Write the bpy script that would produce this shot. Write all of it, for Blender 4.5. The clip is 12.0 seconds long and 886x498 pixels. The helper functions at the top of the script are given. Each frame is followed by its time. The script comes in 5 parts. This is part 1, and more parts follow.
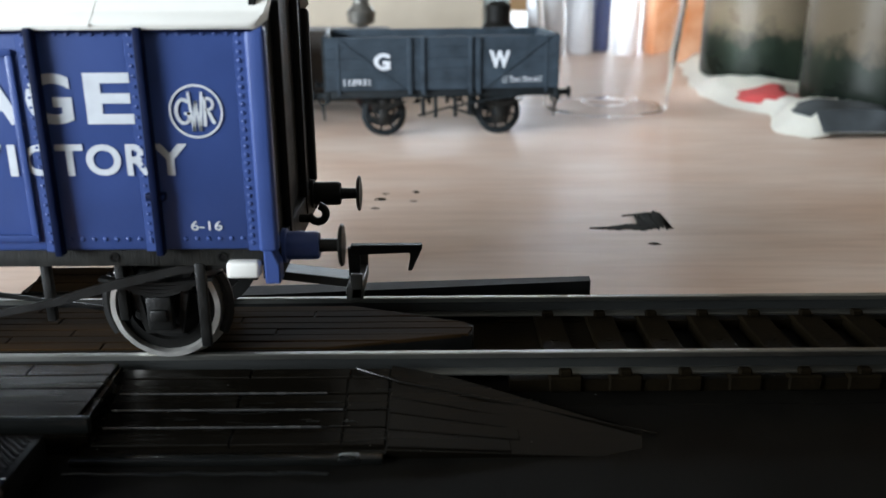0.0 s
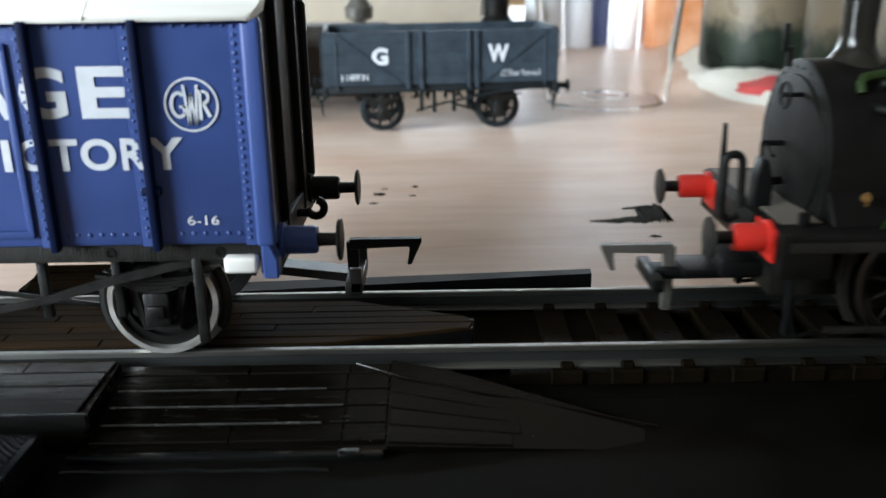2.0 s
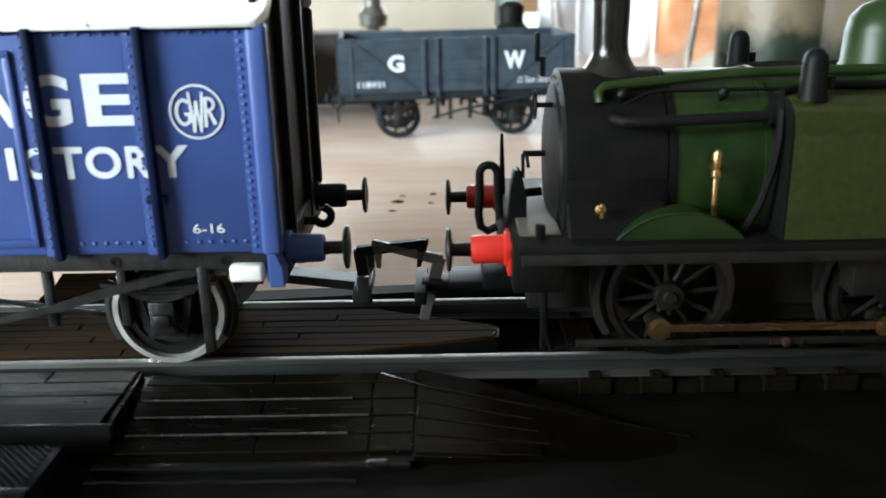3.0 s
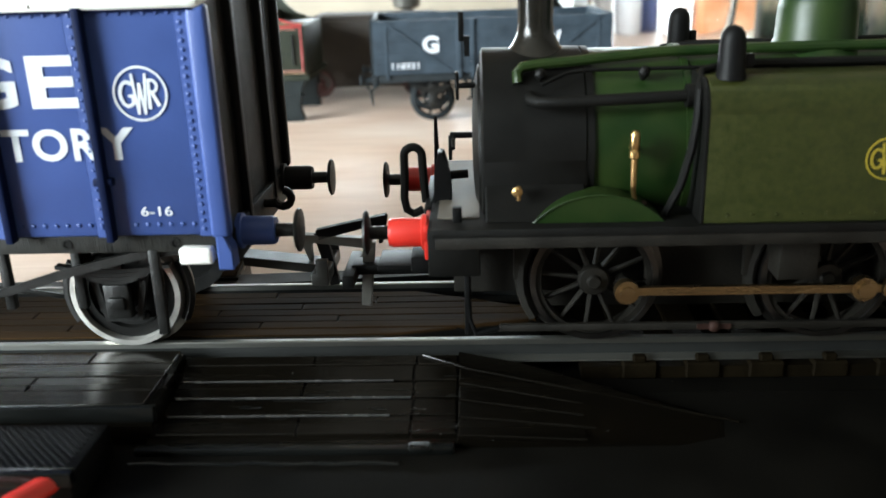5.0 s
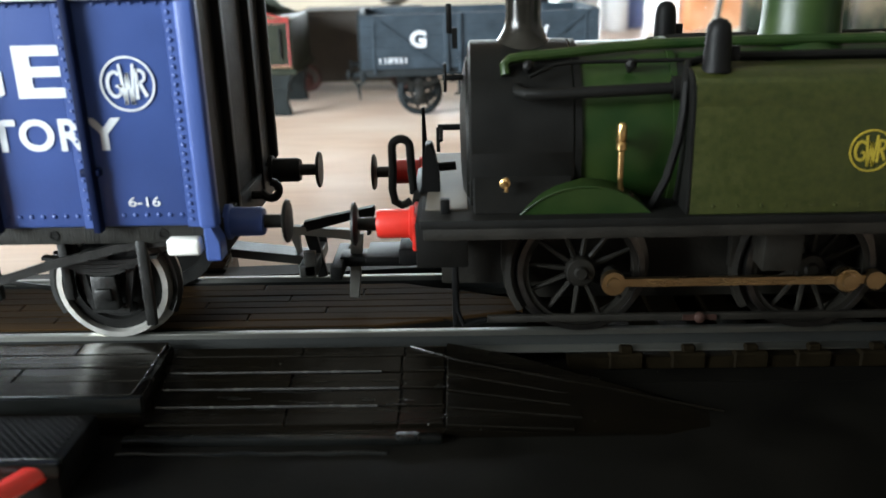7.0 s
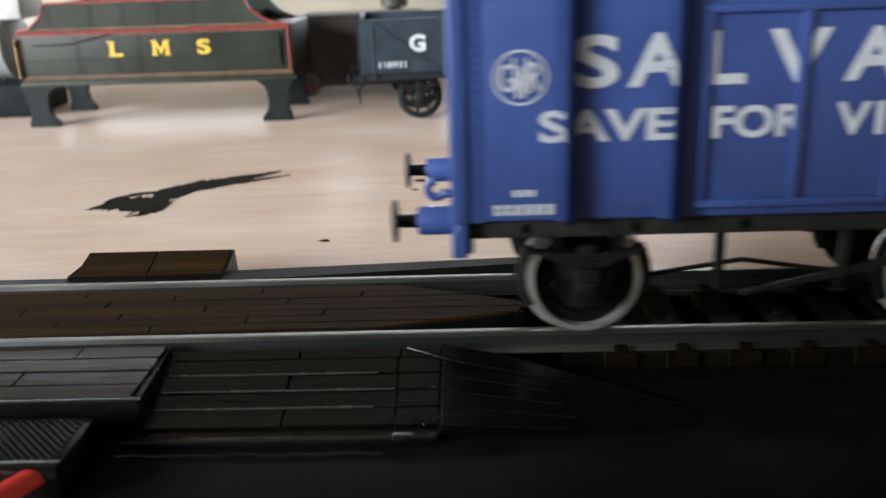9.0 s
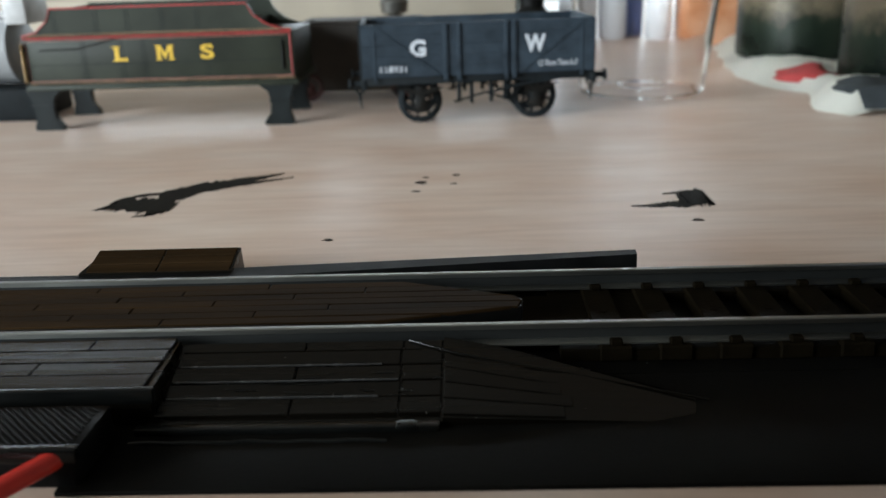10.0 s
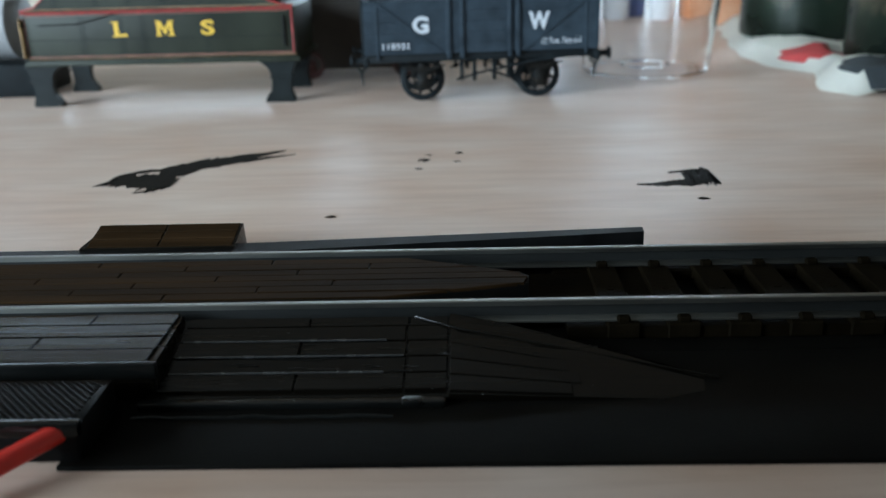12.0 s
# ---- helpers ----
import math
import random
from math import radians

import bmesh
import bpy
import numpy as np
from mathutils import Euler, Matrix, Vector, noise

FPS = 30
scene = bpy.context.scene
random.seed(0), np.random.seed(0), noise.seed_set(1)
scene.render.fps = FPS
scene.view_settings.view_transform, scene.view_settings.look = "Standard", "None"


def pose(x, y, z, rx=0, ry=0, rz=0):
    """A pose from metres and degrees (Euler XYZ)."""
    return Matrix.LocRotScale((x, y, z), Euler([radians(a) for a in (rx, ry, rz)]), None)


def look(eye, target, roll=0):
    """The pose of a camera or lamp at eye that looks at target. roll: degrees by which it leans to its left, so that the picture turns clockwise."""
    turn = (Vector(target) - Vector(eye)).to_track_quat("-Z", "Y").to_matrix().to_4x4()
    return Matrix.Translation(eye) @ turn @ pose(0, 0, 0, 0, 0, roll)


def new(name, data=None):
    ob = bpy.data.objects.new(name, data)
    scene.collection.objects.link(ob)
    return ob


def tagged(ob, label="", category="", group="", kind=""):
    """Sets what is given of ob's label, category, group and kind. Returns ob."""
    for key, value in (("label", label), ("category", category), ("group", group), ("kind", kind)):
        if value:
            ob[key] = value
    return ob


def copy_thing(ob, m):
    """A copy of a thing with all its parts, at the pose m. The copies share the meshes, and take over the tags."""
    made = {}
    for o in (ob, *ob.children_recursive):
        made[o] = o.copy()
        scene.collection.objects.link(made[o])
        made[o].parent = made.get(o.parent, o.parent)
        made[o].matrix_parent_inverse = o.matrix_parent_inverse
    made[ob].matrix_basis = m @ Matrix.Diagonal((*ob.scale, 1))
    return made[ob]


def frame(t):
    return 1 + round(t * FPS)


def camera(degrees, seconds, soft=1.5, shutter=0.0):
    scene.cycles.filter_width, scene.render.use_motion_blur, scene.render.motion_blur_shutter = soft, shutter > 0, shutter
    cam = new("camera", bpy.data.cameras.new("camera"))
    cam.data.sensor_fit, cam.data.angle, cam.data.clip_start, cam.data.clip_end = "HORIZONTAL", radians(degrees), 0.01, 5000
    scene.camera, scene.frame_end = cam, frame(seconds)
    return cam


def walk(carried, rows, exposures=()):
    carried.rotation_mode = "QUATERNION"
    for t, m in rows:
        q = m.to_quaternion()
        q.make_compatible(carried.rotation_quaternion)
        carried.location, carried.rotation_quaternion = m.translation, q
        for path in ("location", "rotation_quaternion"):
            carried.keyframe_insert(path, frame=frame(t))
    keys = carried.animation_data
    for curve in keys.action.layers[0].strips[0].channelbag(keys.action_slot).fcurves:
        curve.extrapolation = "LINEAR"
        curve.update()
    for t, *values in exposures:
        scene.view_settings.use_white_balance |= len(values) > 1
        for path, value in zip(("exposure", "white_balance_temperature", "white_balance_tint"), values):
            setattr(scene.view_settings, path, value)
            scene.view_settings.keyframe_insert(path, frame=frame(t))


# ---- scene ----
CM = 0.01  # the plan below is written in centimetres

# ---- camera ----
cam = camera(53.4, 12.0, soft=1.5, shutter=0.4)
cam.data.dof.use_dof = True
cam.data.dof.focus_distance = 0.114
cam.data.dof.aperture_fstop = 38.0

# seconds, eye in centimetres, yaw, pitch, roll in degrees
PATH = [
    (0, 0.606, -10.174, 4.834, -0.19, -18.34, -0.33),
    (0.5, 0.610, -10.110, 4.746, 0.19, -18.13, -0.55),
    (1, 0.606, -10.094, 4.758, 0.38, -18.32, -0.74),
    (1.5, 0.612, -10.082, 4.753, -0.39, -18.70, -0.57),
    (2, 0.614, -10.098, 4.770, -0.17, -18.57, -0.84),
    (2.5, 0.580, -10.088, 4.794, 0.16, -18.27, -1.07),
    (3, 0.434, -9.988, 4.741, 0.49, -18.08, -1.13),
    (5, 0.309, -9.871, 4.680, 2.61, -19.12, -1.82),
    (5.5, 0.295, -9.860, 4.656, 2.96, -19.16, -1.93),
    (6, 0.319, -9.904, 4.633, 2.70, -19.32, -1.98),
    (6.5, 0.331, -9.914, 4.578, 1.54, -19.34, -1.46),
    (7, 0.298, -9.922, 4.636, 1.71, -19.35, -1.49),
    (7.5, 0.311, -9.931, 4.662, 1.82, -19.35, -1.58),
    (9.3, 0.414, -10.040, 4.629, 2.05, -18.98, -2.09),
    (9.5, 0.360, -10.290, 4.618, 1.95, -18.62, -1.97),
    (10, 0.379, -10.365, 4.644, 1.91, -18.71, -1.93),
    (10.5, 0.404, -10.387, 4.606, 1.73, -18.83, -1.89),
    (11, 0.374, -10.399, 4.572, 1.67, -19.08, -1.92),
    (11.5, 0.310, -10.318, 4.569, 1.77, -19.49, -1.79),
    (12, 0.291, -10.270, 4.531, 1.87, -19.88, -1.63),
]


def eye_pose(x, y, z, yaw, pitch, roll):
    return (Matrix.Translation((x * CM, y * CM, z * CM)) @ Matrix.Rotation(radians(yaw), 4, "Z")
            @ Matrix.Rotation(radians(90 + pitch), 4, "X") @ Matrix.Rotation(radians(roll), 4, "Z"))


walk(cam, [(t, eye_pose(*row)) for t, *row in PATH], exposures=[(0.0, 0.16, 6250, 8), (0.7, 0.16, 6250, 8), (2.0, 0.28, 6250, 6), (2.6, 0.50, 6250, 2), (5.0, 0.84, 6450, 3), (7.5, 0.72, 6450, 5), (9.3, -0.02, 6600, 9), (10.2, -0.43, 6200, 3), (11.3, -0.39, 5700, 0), (12.0, -0.36, 5600, 0)])

# ---- light ----
world = bpy.data.worlds.new("sky")
scene.world = world
world.use_nodes = True
sky = world.node_tree.nodes.new("ShaderNodeTexSky")
sky.sky_type, sky.sun_disc = "NISHITA", False
sky.sun_elevation, sky.sun_rotation = radians(35), radians(160)
world.node_tree.links.new(sky.outputs[0], world.node_tree.nodes["Background"].inputs[0])
world.node_tree.nodes["Background"].inputs[1].default_value = 0.1


def window_light(name, m, width, height, watts, colour):
    data = bpy.data.lights.new(name, "AREA")
    data.shape, data.size, data.size_y, data.energy, data.color = "RECTANGLE", width, height, watts, colour
    ob = new(name, data)
    ob.matrix_world = m
    return ob


window_light("window_light_west", look((-1.76, -1.22, 0.56), (0.0, 0.05, 0.0)), 1.4, 0.9, 135, (0.88, 0.94, 1.0))
window_light("window_light_north", look((-0.25, 2.36, 0.40), (-0.25, 0.0, 0.40)), 2.56, 0.58, 40, (0.84, 0.92, 1.0))


# ---- materials ----
def mat(name, col, rough=0.5, metal=0.0, var=0.15, scale=300.0, bump=0.15, bscale=3000.0, col2=None, stretch=(1, 1, 1), rvar=0.12, spec=0.5):
    m = bpy.data.materials.new(name)
    m.use_nodes = True
    nt = m.node_tree
    n, l = nt.nodes, nt.links
    b = n["Principled BSDF"]
    tc = n.new("ShaderNodeTexCoord")
    mp = n.new("ShaderNodeMapping")
    mp.inputs["Scale"].default_value = stretch
    l.new(tc.outputs["Object"], mp.inputs["Vector"])
    a = n.new("ShaderNodeTexNoise")
    a.inputs["Scale"].default_value, a.inputs["Detail"].default_value = scale, 6
    l.new(mp.outputs[0], a.inputs["Vector"])
    r = n.new("ShaderNodeValToRGB")
    c2 = col2 or tuple(min(1, c * (1 + var)) for c in col)
    c1 = tuple(c * (1 - var) for c in col)
    r.color_ramp.elements[0].position, r.color_ramp.elements[1].position = 0.3, 0.7
    r.color_ramp.elements[0].color, r.color_ramp.elements[1].color = (*c1, 1), (*c2, 1)
    l.new(a.outputs[0], r.inputs[0])
    l.new(r.outputs[0], b.inputs["Base Color"])
    f = n.new("ShaderNodeTexNoise")
    f.inputs["Scale"].default_value, f.inputs["Detail"].default_value = bscale, 4
    l.new(mp.outputs[0], f.inputs["Vector"])
    bp = n.new("ShaderNodeBump")
    bp.inputs["Strength"].default_value, bp.inputs["Distance"].default_value = bump, 0.0002
    l.new(f.outputs[0], bp.inputs["Height"])
    l.new(bp.outputs[0], b.inputs["Normal"])
    mr = n.new("ShaderNodeMapRange")
    mr.inputs["To Min"].default_value, mr.inputs["To Max"].default_value = max(0.02, rough - rvar), min(1, rough + rvar)
    l.new(a.outputs[0], mr.inputs["Value"])
    l.new(mr.outputs[0], b.inputs["Roughness"])
    b.inputs["Metallic"].default_value = metal
    b.inputs["Specular IOR Level"].default_value = spec
    return m


def glass(name, tint=(0.95, 0.97, 0.98), rough=0.03, ior=1.45):
    m = bpy.data.materials.new(name)
    m.use_nodes = True
    b = m.node_tree.nodes["Principled BSDF"]
    b.inputs["Base Color"].default_value = (*tint, 1)
    b.inputs["Roughness"].default_value, b.inputs["IOR"].default_value = rough, ior
    b.inputs["Transmission Weight"].default_value = 1.0
    return m


def wood_mat():
    m = mat("pale_table_wood", (0.60, 0.42, 0.31), 0.42, 0, 0.06, 26, 0.12, 900, col2=(0.68, 0.56, 0.475), stretch=(1.0, 2.0, 1.0), spec=0.45)
    nt = m.node_tree
    n, l = nt.nodes, nt.links
    b = n["Principled BSDF"]
    ramp = next(x for x in n if x.type == "VALTORGB")
    mp = next(x for x in n if x.type == "MAPPING")
    g = n.new("ShaderNodeTexNoise")
    g.inputs["Scale"].default_value, g.inputs["Detail"].default_value, g.inputs["Distortion"].default_value = 110, 10, 1.2
    mp2 = n.new("ShaderNodeMapping")
    mp2.inputs["Scale"].default_value = (0.30, 2.6, 1.0)
    l.new(next(x for x in n if x.type == "TEX_COORD").outputs["Object"], mp2.inputs["Vector"])
    l.new(mp2.outputs[0], g.inputs["Vector"])
    r2 = n.new("ShaderNodeValToRGB")
    r2.color_ramp.elements[0].position, r2.color_ramp.elements[1].position = 0.30, 0.68
    r2.color_ramp.elements[0].color, r2.color_ramp.elements[1].color = (0.86, 0.835, 0.82, 1), (1, 1, 1, 1)
    l.new(g.outputs[0], r2.inputs[0])
    mx = n.new("ShaderNodeMix")
    mx.data_type, mx.blend_type = "RGBA", "MULTIPLY"
    mx.inputs["Factor"].default_value = 1.0
    l.new(ramp.outputs[0], mx.inputs[6])
    l.new(r2.outputs[0], mx.inputs[7])
    l.new(mx.outputs[2], b.inputs["Base Color"])
    return m


BLUE = mat("royal_blue_enamel", (0.036, 0.068, 0.222), 0.42, 0, 0.12, 120, 0.08, 2500, spec=0.4)
# Darkened copy of BLUE; the shade of the side ribs is in the colour.
BLUE_SHADED = mat("blue_enamel_shaded", (0.003, 0.007, 0.030), 0.6, 0, 0.2, 200, 0.05, 2500, spec=0.08)
WHITE = mat("white_roof_paint", (0.80, 0.79, 0.74), 0.5, 0, 0.04, 150, 0.08, 2500)
LETTER = mat("white_lettering", (0.52, 0.55, 0.59), 0.5, 0, 0.08, 500, 0.0)
BLACK = mat("black_plastic", (0.004, 0.004, 0.004), 0.5, 0, 0.3, 300, 0.12, 2500, spec=0.12)
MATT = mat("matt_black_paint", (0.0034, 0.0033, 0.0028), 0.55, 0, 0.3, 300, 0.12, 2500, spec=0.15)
UNDER = mat("underframe_black", (0.0065, 0.0065, 0.0058), 0.45, 0, 0.4, 500, 0.25, 2500, spec=0.3)
RAIL = mat("nickel_silver_rail", (0.22, 0.22, 0.20), 0.42, 1.0, 0.35, 300, 0.1, 2500, stretch=(0.1, 1, 1), rvar=0.15)
# Web in a much darker colour than rail head and foot.
WEB = mat("dark_rail_web", (0.010, 0.011, 0.010), 0.6, 0.2, 0.4, 300, 0.2, 2500, stretch=(0.1, 1, 1))
STEEL = mat("bright_wheel_steel", (0.62, 0.60, 0.56), 0.38, 0.8, 0.12, 600, 0.1, 2500)
SLEEPER = mat("dark_brown_sleeper_plastic", (0.0052, 0.0037, 0.0017), 0.7, 0, 0.4, 300, 0.4, 2500, spec=0.03)
BASE = mat("black_base_plastic", (0.0034, 0.0031, 0.0024), 0.6, 0, 0.4, 120, 0.15, 2500, spec=0.06)
PLANK = mat("black_plank_plastic", (0.0036, 0.0029, 0.0019), 0.26, 0, 0.35, 300, 0.16, 1500, stretch=(0.07, 1, 1), spec=0.19)
# Black planks with the room's warm brown reflection put into the colour.
TONGUE = mat("warm_sheen_plank_plastic", (0.018, 0.0105, 0.0045), 0.7, 0, 0.4, 260, 0.3, 1800, col2=(0.034, 0.019, 0.008), stretch=(0.1, 1, 1), spec=0.02)
EDGE = mat("shiny_black_edge", (0.006, 0.0065, 0.006), 0.30, 0, 0.5, 220, 0.6, 900, stretch=(0.3, 1, 1), spec=0.3)
CAST_GREY = mat("dark_grey_coupling_plastic", (0.014, 0.014, 0.012), 0.42, 0, 0.2, 400, 0.1, spec=0.4)
GREEN = mat("brunswick_green_paint", (0.009, 0.026, 0.0058), 0.36, 0, 0.3, 250, 0.1, 2500, col2=(0.017, 0.031, 0.0065), spec=0.28)
GREEN_TANK = mat("olive_green_tank_paint", (0.016, 0.0215, 0.0035), 0.44, 0, 0.2, 1500, 0.2, 2500, col2=(0.026, 0.029, 0.005), spec=0.32)
RED = mat("red_buffer_paint", (0.50, 0.020, 0.012), 0.4, 0, 0.1, 300, 0.05)
BRASS = mat("brass", (0.50, 0.33, 0.14), 0.32, 1.0, 0.25, 700, 0.15)
ROD = mat("bronze_coupling_rod", (0.30, 0.215, 0.115), 0.28, 1.0, 0.25, 500, 0.1, stretch=(0.2, 1, 1))
GREYHOOK = mat("dull_grey_metal_hook", (0.15, 0.145, 0.13), 0.45, 0.7, 0.15, 500, 0.1)
DUSTY = mat("dusty_black", (0.0078, 0.0068, 0.0050), 0.55, 0, 0.4, 300, 0.3, 2500, spec=0.25)
COPPER = mat("rusty_copper", (0.030, 0.013, 0.009), 0.55, 0.4, 0.3, 500)
GLOSS = mat("worn_glossy_black_edge", (0.03, 0.03, 0.03), 0.25, 0, 0.4, 400, 0.2, 2000, spec=0.5)
DULL_YELLOW = mat("dull_yellow_transfer", (0.30, 0.23, 0.02), 0.5, 0, 0.1, 500, 0.0)
YELLOW = mat("yellow_transfer", (0.62, 0.40, 0.03), 0.5, 0, 0.08, 500, 0.0)
GREY = mat("wagon_dark_grey_paint", (0.025, 0.036, 0.048), 0.6, 0, 0.3, 240, 0.2, 2500, spec=0.2)
GREY_DK = mat("wagon_blackened_grey", (0.008, 0.011, 0.013), 0.65, 0, 0.3, 400, 0.2, 2500, spec=0.2)
TENDER = mat("weathered_olive_black", (0.024, 0.028, 0.020), 0.5, 0, 0.4, 60, 0.12, 2500, spec=0.22)
TLINE = mat("crimson_lining", (0.35, 0.03, 0.03), 0.5, 0, 0.15, 400, 0.0)
WOOD = wood_mat()
INK = mat("dried_black_paint", (0.012, 0.011, 0.009), 0.75, 0, 0.25, 400, 0.3, 2500, spec=0.15)
WARM_PLASTER = mat("warm_ochre_plaster", (0.42, 0.27, 0.14), 0.9, 0, 0.05, 3, 0.1, 60)
PLASTER = mat("room_plaster", (0.26, 0.24, 0.21), 0.9, 0, 0.05, 3, 0.1, 60)
REDWIRE = mat("red_wire_sleeve", (0.60, 0.03, 0.02), 0.35, 0, 0.1, 300, 0.05)
# Beige stands in for back light reflected off the front deck.
PLATE = mat("beige_backlit_plate", (0.125, 0.108, 0.085), 0.65, 0, 0.15, 300, 0.1)


# ---- building helpers, in centimetres ----
def part(name, bm, material, parent=None, label="", angle=35):
    for v in bm.verts:
        v.co *= CM
    bmesh.ops.recalc_face_normals(bm, faces=bm.faces)
    me = bpy.data.meshes.new(name)
    bm.to_mesh(me)
    bm.free()
    me.materials.append(material)
    for p in me.polygons:
        p.use_smooth = True
    me.set_sharp_from_angle(angle=radians(angle))
    ob = new(name, me)
    ob.parent = parent
    if label:
        tagged(ob, label)
    return ob


def thing(name, label, category, at=(0, 0, 0), turn=0.0, group="", kind=""):
    ob = new(name)
    ob.empty_display_size = 0.005
    ob.matrix_basis = Matrix.Translation([c * CM for c in at]) @ Matrix.Rotation(radians(turn), 4, "Z")
    return tagged(ob, label, category, group, kind)


def put(ob, x=0, y=0, z=0, rx=0, ry=0, rz=0):
    ob.matrix_basis = pose(x * CM, y * CM, z * CM, rx, ry, rz)
    return ob


def bx(bm, x0, x1, y0, y1, z0, z1, bev=0.0, seg=2):
    vs = [bm.verts.new((x, y, z)) for x in (x0, x1) for y in (y0, y1) for z in (z0, z1)]
    idx = ((0, 1, 3, 2), (4, 6, 7, 5), (0, 4, 5, 1), (2, 3, 7, 6), (0, 2, 6, 4), (1, 5, 7, 3))
    fs = [bm.faces.new([vs[i] for i in f]) for f in idx]
    if bev:
        es = list({e for f in fs for e in f.edges})
        bmesh.ops.bevel(bm, geom=es, offset=bev, segments=seg, affect="EDGES", profile=0.5)
    return bm


def box(*a, **k):
    return bx(bmesh.new(), *a, **k)


def frame_of(d):
    d = Vector(d).normalized()
    u = d.orthogonal().normalized()
    return d, u, d.cross(u)


def rings(bm, sections, n=24, cap=True):
    """A skin over circles: sections of (centre, axis direction, radius)."""
    loops = []
    d0, u, w = frame_of(sections[0][1])
    for c, d, r in sections:
        d = Vector(d).normalized()
        u = (u - d * u.dot(d)).normalized()
        w = d.cross(u)
        loops.append([bm.verts.new(Vector(c) + r * (math.cos(2 * math.pi * i / n) * u + math.sin(2 * math.pi * i / n) * w)) for i in range(n)])
    for a, b in zip(loops, loops[1:]):
        for i in range(n):
            bm.faces.new((a[i], a[(i + 1) % n], b[(i + 1) % n], b[i]))
    if cap:
        bm.faces.new(loops[0][::-1])
        bm.faces.new(loops[-1])
    return bm


def cy(bm, p0, p1, r0, r1=None, n=20):
    d = Vector(p1) - Vector(p0)
    return rings(bm, [(p0, d, r0), (p1, d, r0 if r1 is None else r1)], n)


def lathe(bm, at, axis, profile, n=28):
    """profile: (distance along the axis, radius)."""
    a = Vector(axis).normalized()
    return rings(bm, [(Vector(at) + a * h, a, max(r, 0.0005)) for h, r in profile], n)


def hoop(bm, at, axis, profile, n=40):
    """A closed outline of (distance along the axis, radius) turned into a ring."""
    d, u, w = frame_of(axis)
    at = Vector(at)
    g = []
    for i in range(n):
        a = 2 * math.pi * i / n
        o = math.cos(a) * u + math.sin(a) * w
        g.append([bm.verts.new(at + d * h + o * r) for h, r in profile])
    k = len(profile)
    for i in range(n):
        for j in range(k):
            bm.faces.new((g[i][j], g[(i + 1) % n][j], g[(i + 1) % n][(j + 1) % k], g[i][(j + 1) % k]))
    return bm


def tube(bm, pts, r, n=10):
    pts = [Vector(p) for p in pts]
    ds = [(pts[min(i + 1, len(pts) - 1)] - pts[max(i - 1, 0)]) for i in range(len(pts))]
    return rings(bm, [(p, d, r) for p, d in zip(pts, ds)], n)


def arc(c, r, a0, a1, n, plane="xz"):
    out = []
    for i in range(n + 1):
        a = radians(a0 + (a1 - a0) * i / n)
        u, v = r * math.cos(a), r * math.sin(a)
        out.append((c[0] + u, c[1], c[2] + v) if plane == "xz" else (c[0], c[1] + u, c[2] + v) if plane == "yz" else (c[0] + u, c[1] + v, c[2]))
    return out


def prism(bm, poly, a0, a1, axis="y", bev=0.0):
    """A flat outline pushed along an axis. Outline in (x, z) for y, (y, z) for x, (x, y) for z."""
    def at(p, a):
        return (p[0], a, p[1]) if axis == "y" else (a, p[0], p[1]) if axis == "x" else (p[0], p[1], a)
    lo = [bm.verts.new(at(p, a0)) for p in poly]
    hi = [bm.verts.new(at(p, a1)) for p in poly]
    k = len(poly)
    fs = [bm.faces.new(lo[::-1]), bm.faces.new(hi)]
    fs += [bm.faces.new((lo[i], lo[(i + 1) % k], hi[(i + 1) % k], hi[i])) for i in range(k)]
    if bev:
        bmesh.ops.bevel(bm, geom=list({e for f in fs for e in f.edges}), offset=bev, segments=1, affect="EDGES")
    return bm


def torus(bm, c, axis, R, r, n=40, m=10):
    d, u, w = frame_of(axis)
    c = Vector(c)
    g = []
    for i in range(n):
        a = 2 * math.pi * i / n
        o = math.cos(a) * u + math.sin(a) * w
        g.append([bm.verts.new(c + o * (R + r * math.cos(2 * math.pi * j / m)) + d * r * math.sin(2 * math.pi * j / m)) for j in range(m)])
    for i in range(n):
        for j in range(m):
            bm.faces.new((g[i][j], g[(i + 1) % n][j], g[(i + 1) % n][(j + 1) % m], g[i][(j + 1) % m]))
    return bm


def band(bm, c, axis, r_in, r_out, half, n=40):
    """A flat-sided ring."""
    d, u, w = frame_of(axis)
    c = Vector(c)
    g = []
    for i in range(n):
        a = 2 * math.pi * i / n
        o = math.cos(a) * u + math.sin(a) * w
        g.append([bm.verts.new(c + o * r + d * h) for r, h in ((r_in, -half), (r_out, -half), (r_out, half), (r_in, half))])
    for i in range(n):
        for j in range(4):
            bm.faces.new((g[i][j], g[(i + 1) % n][j], g[(i + 1) % n][(j + 1) % 4], g[i][(j + 1) % 4]))
    return bm


def rivet(bm, p, d, r=0.022):
    lathe(bm, p, d, [(0, r), (r * 0.4, r * 0.8), (r * 0.62, r * 0.3)], 6)


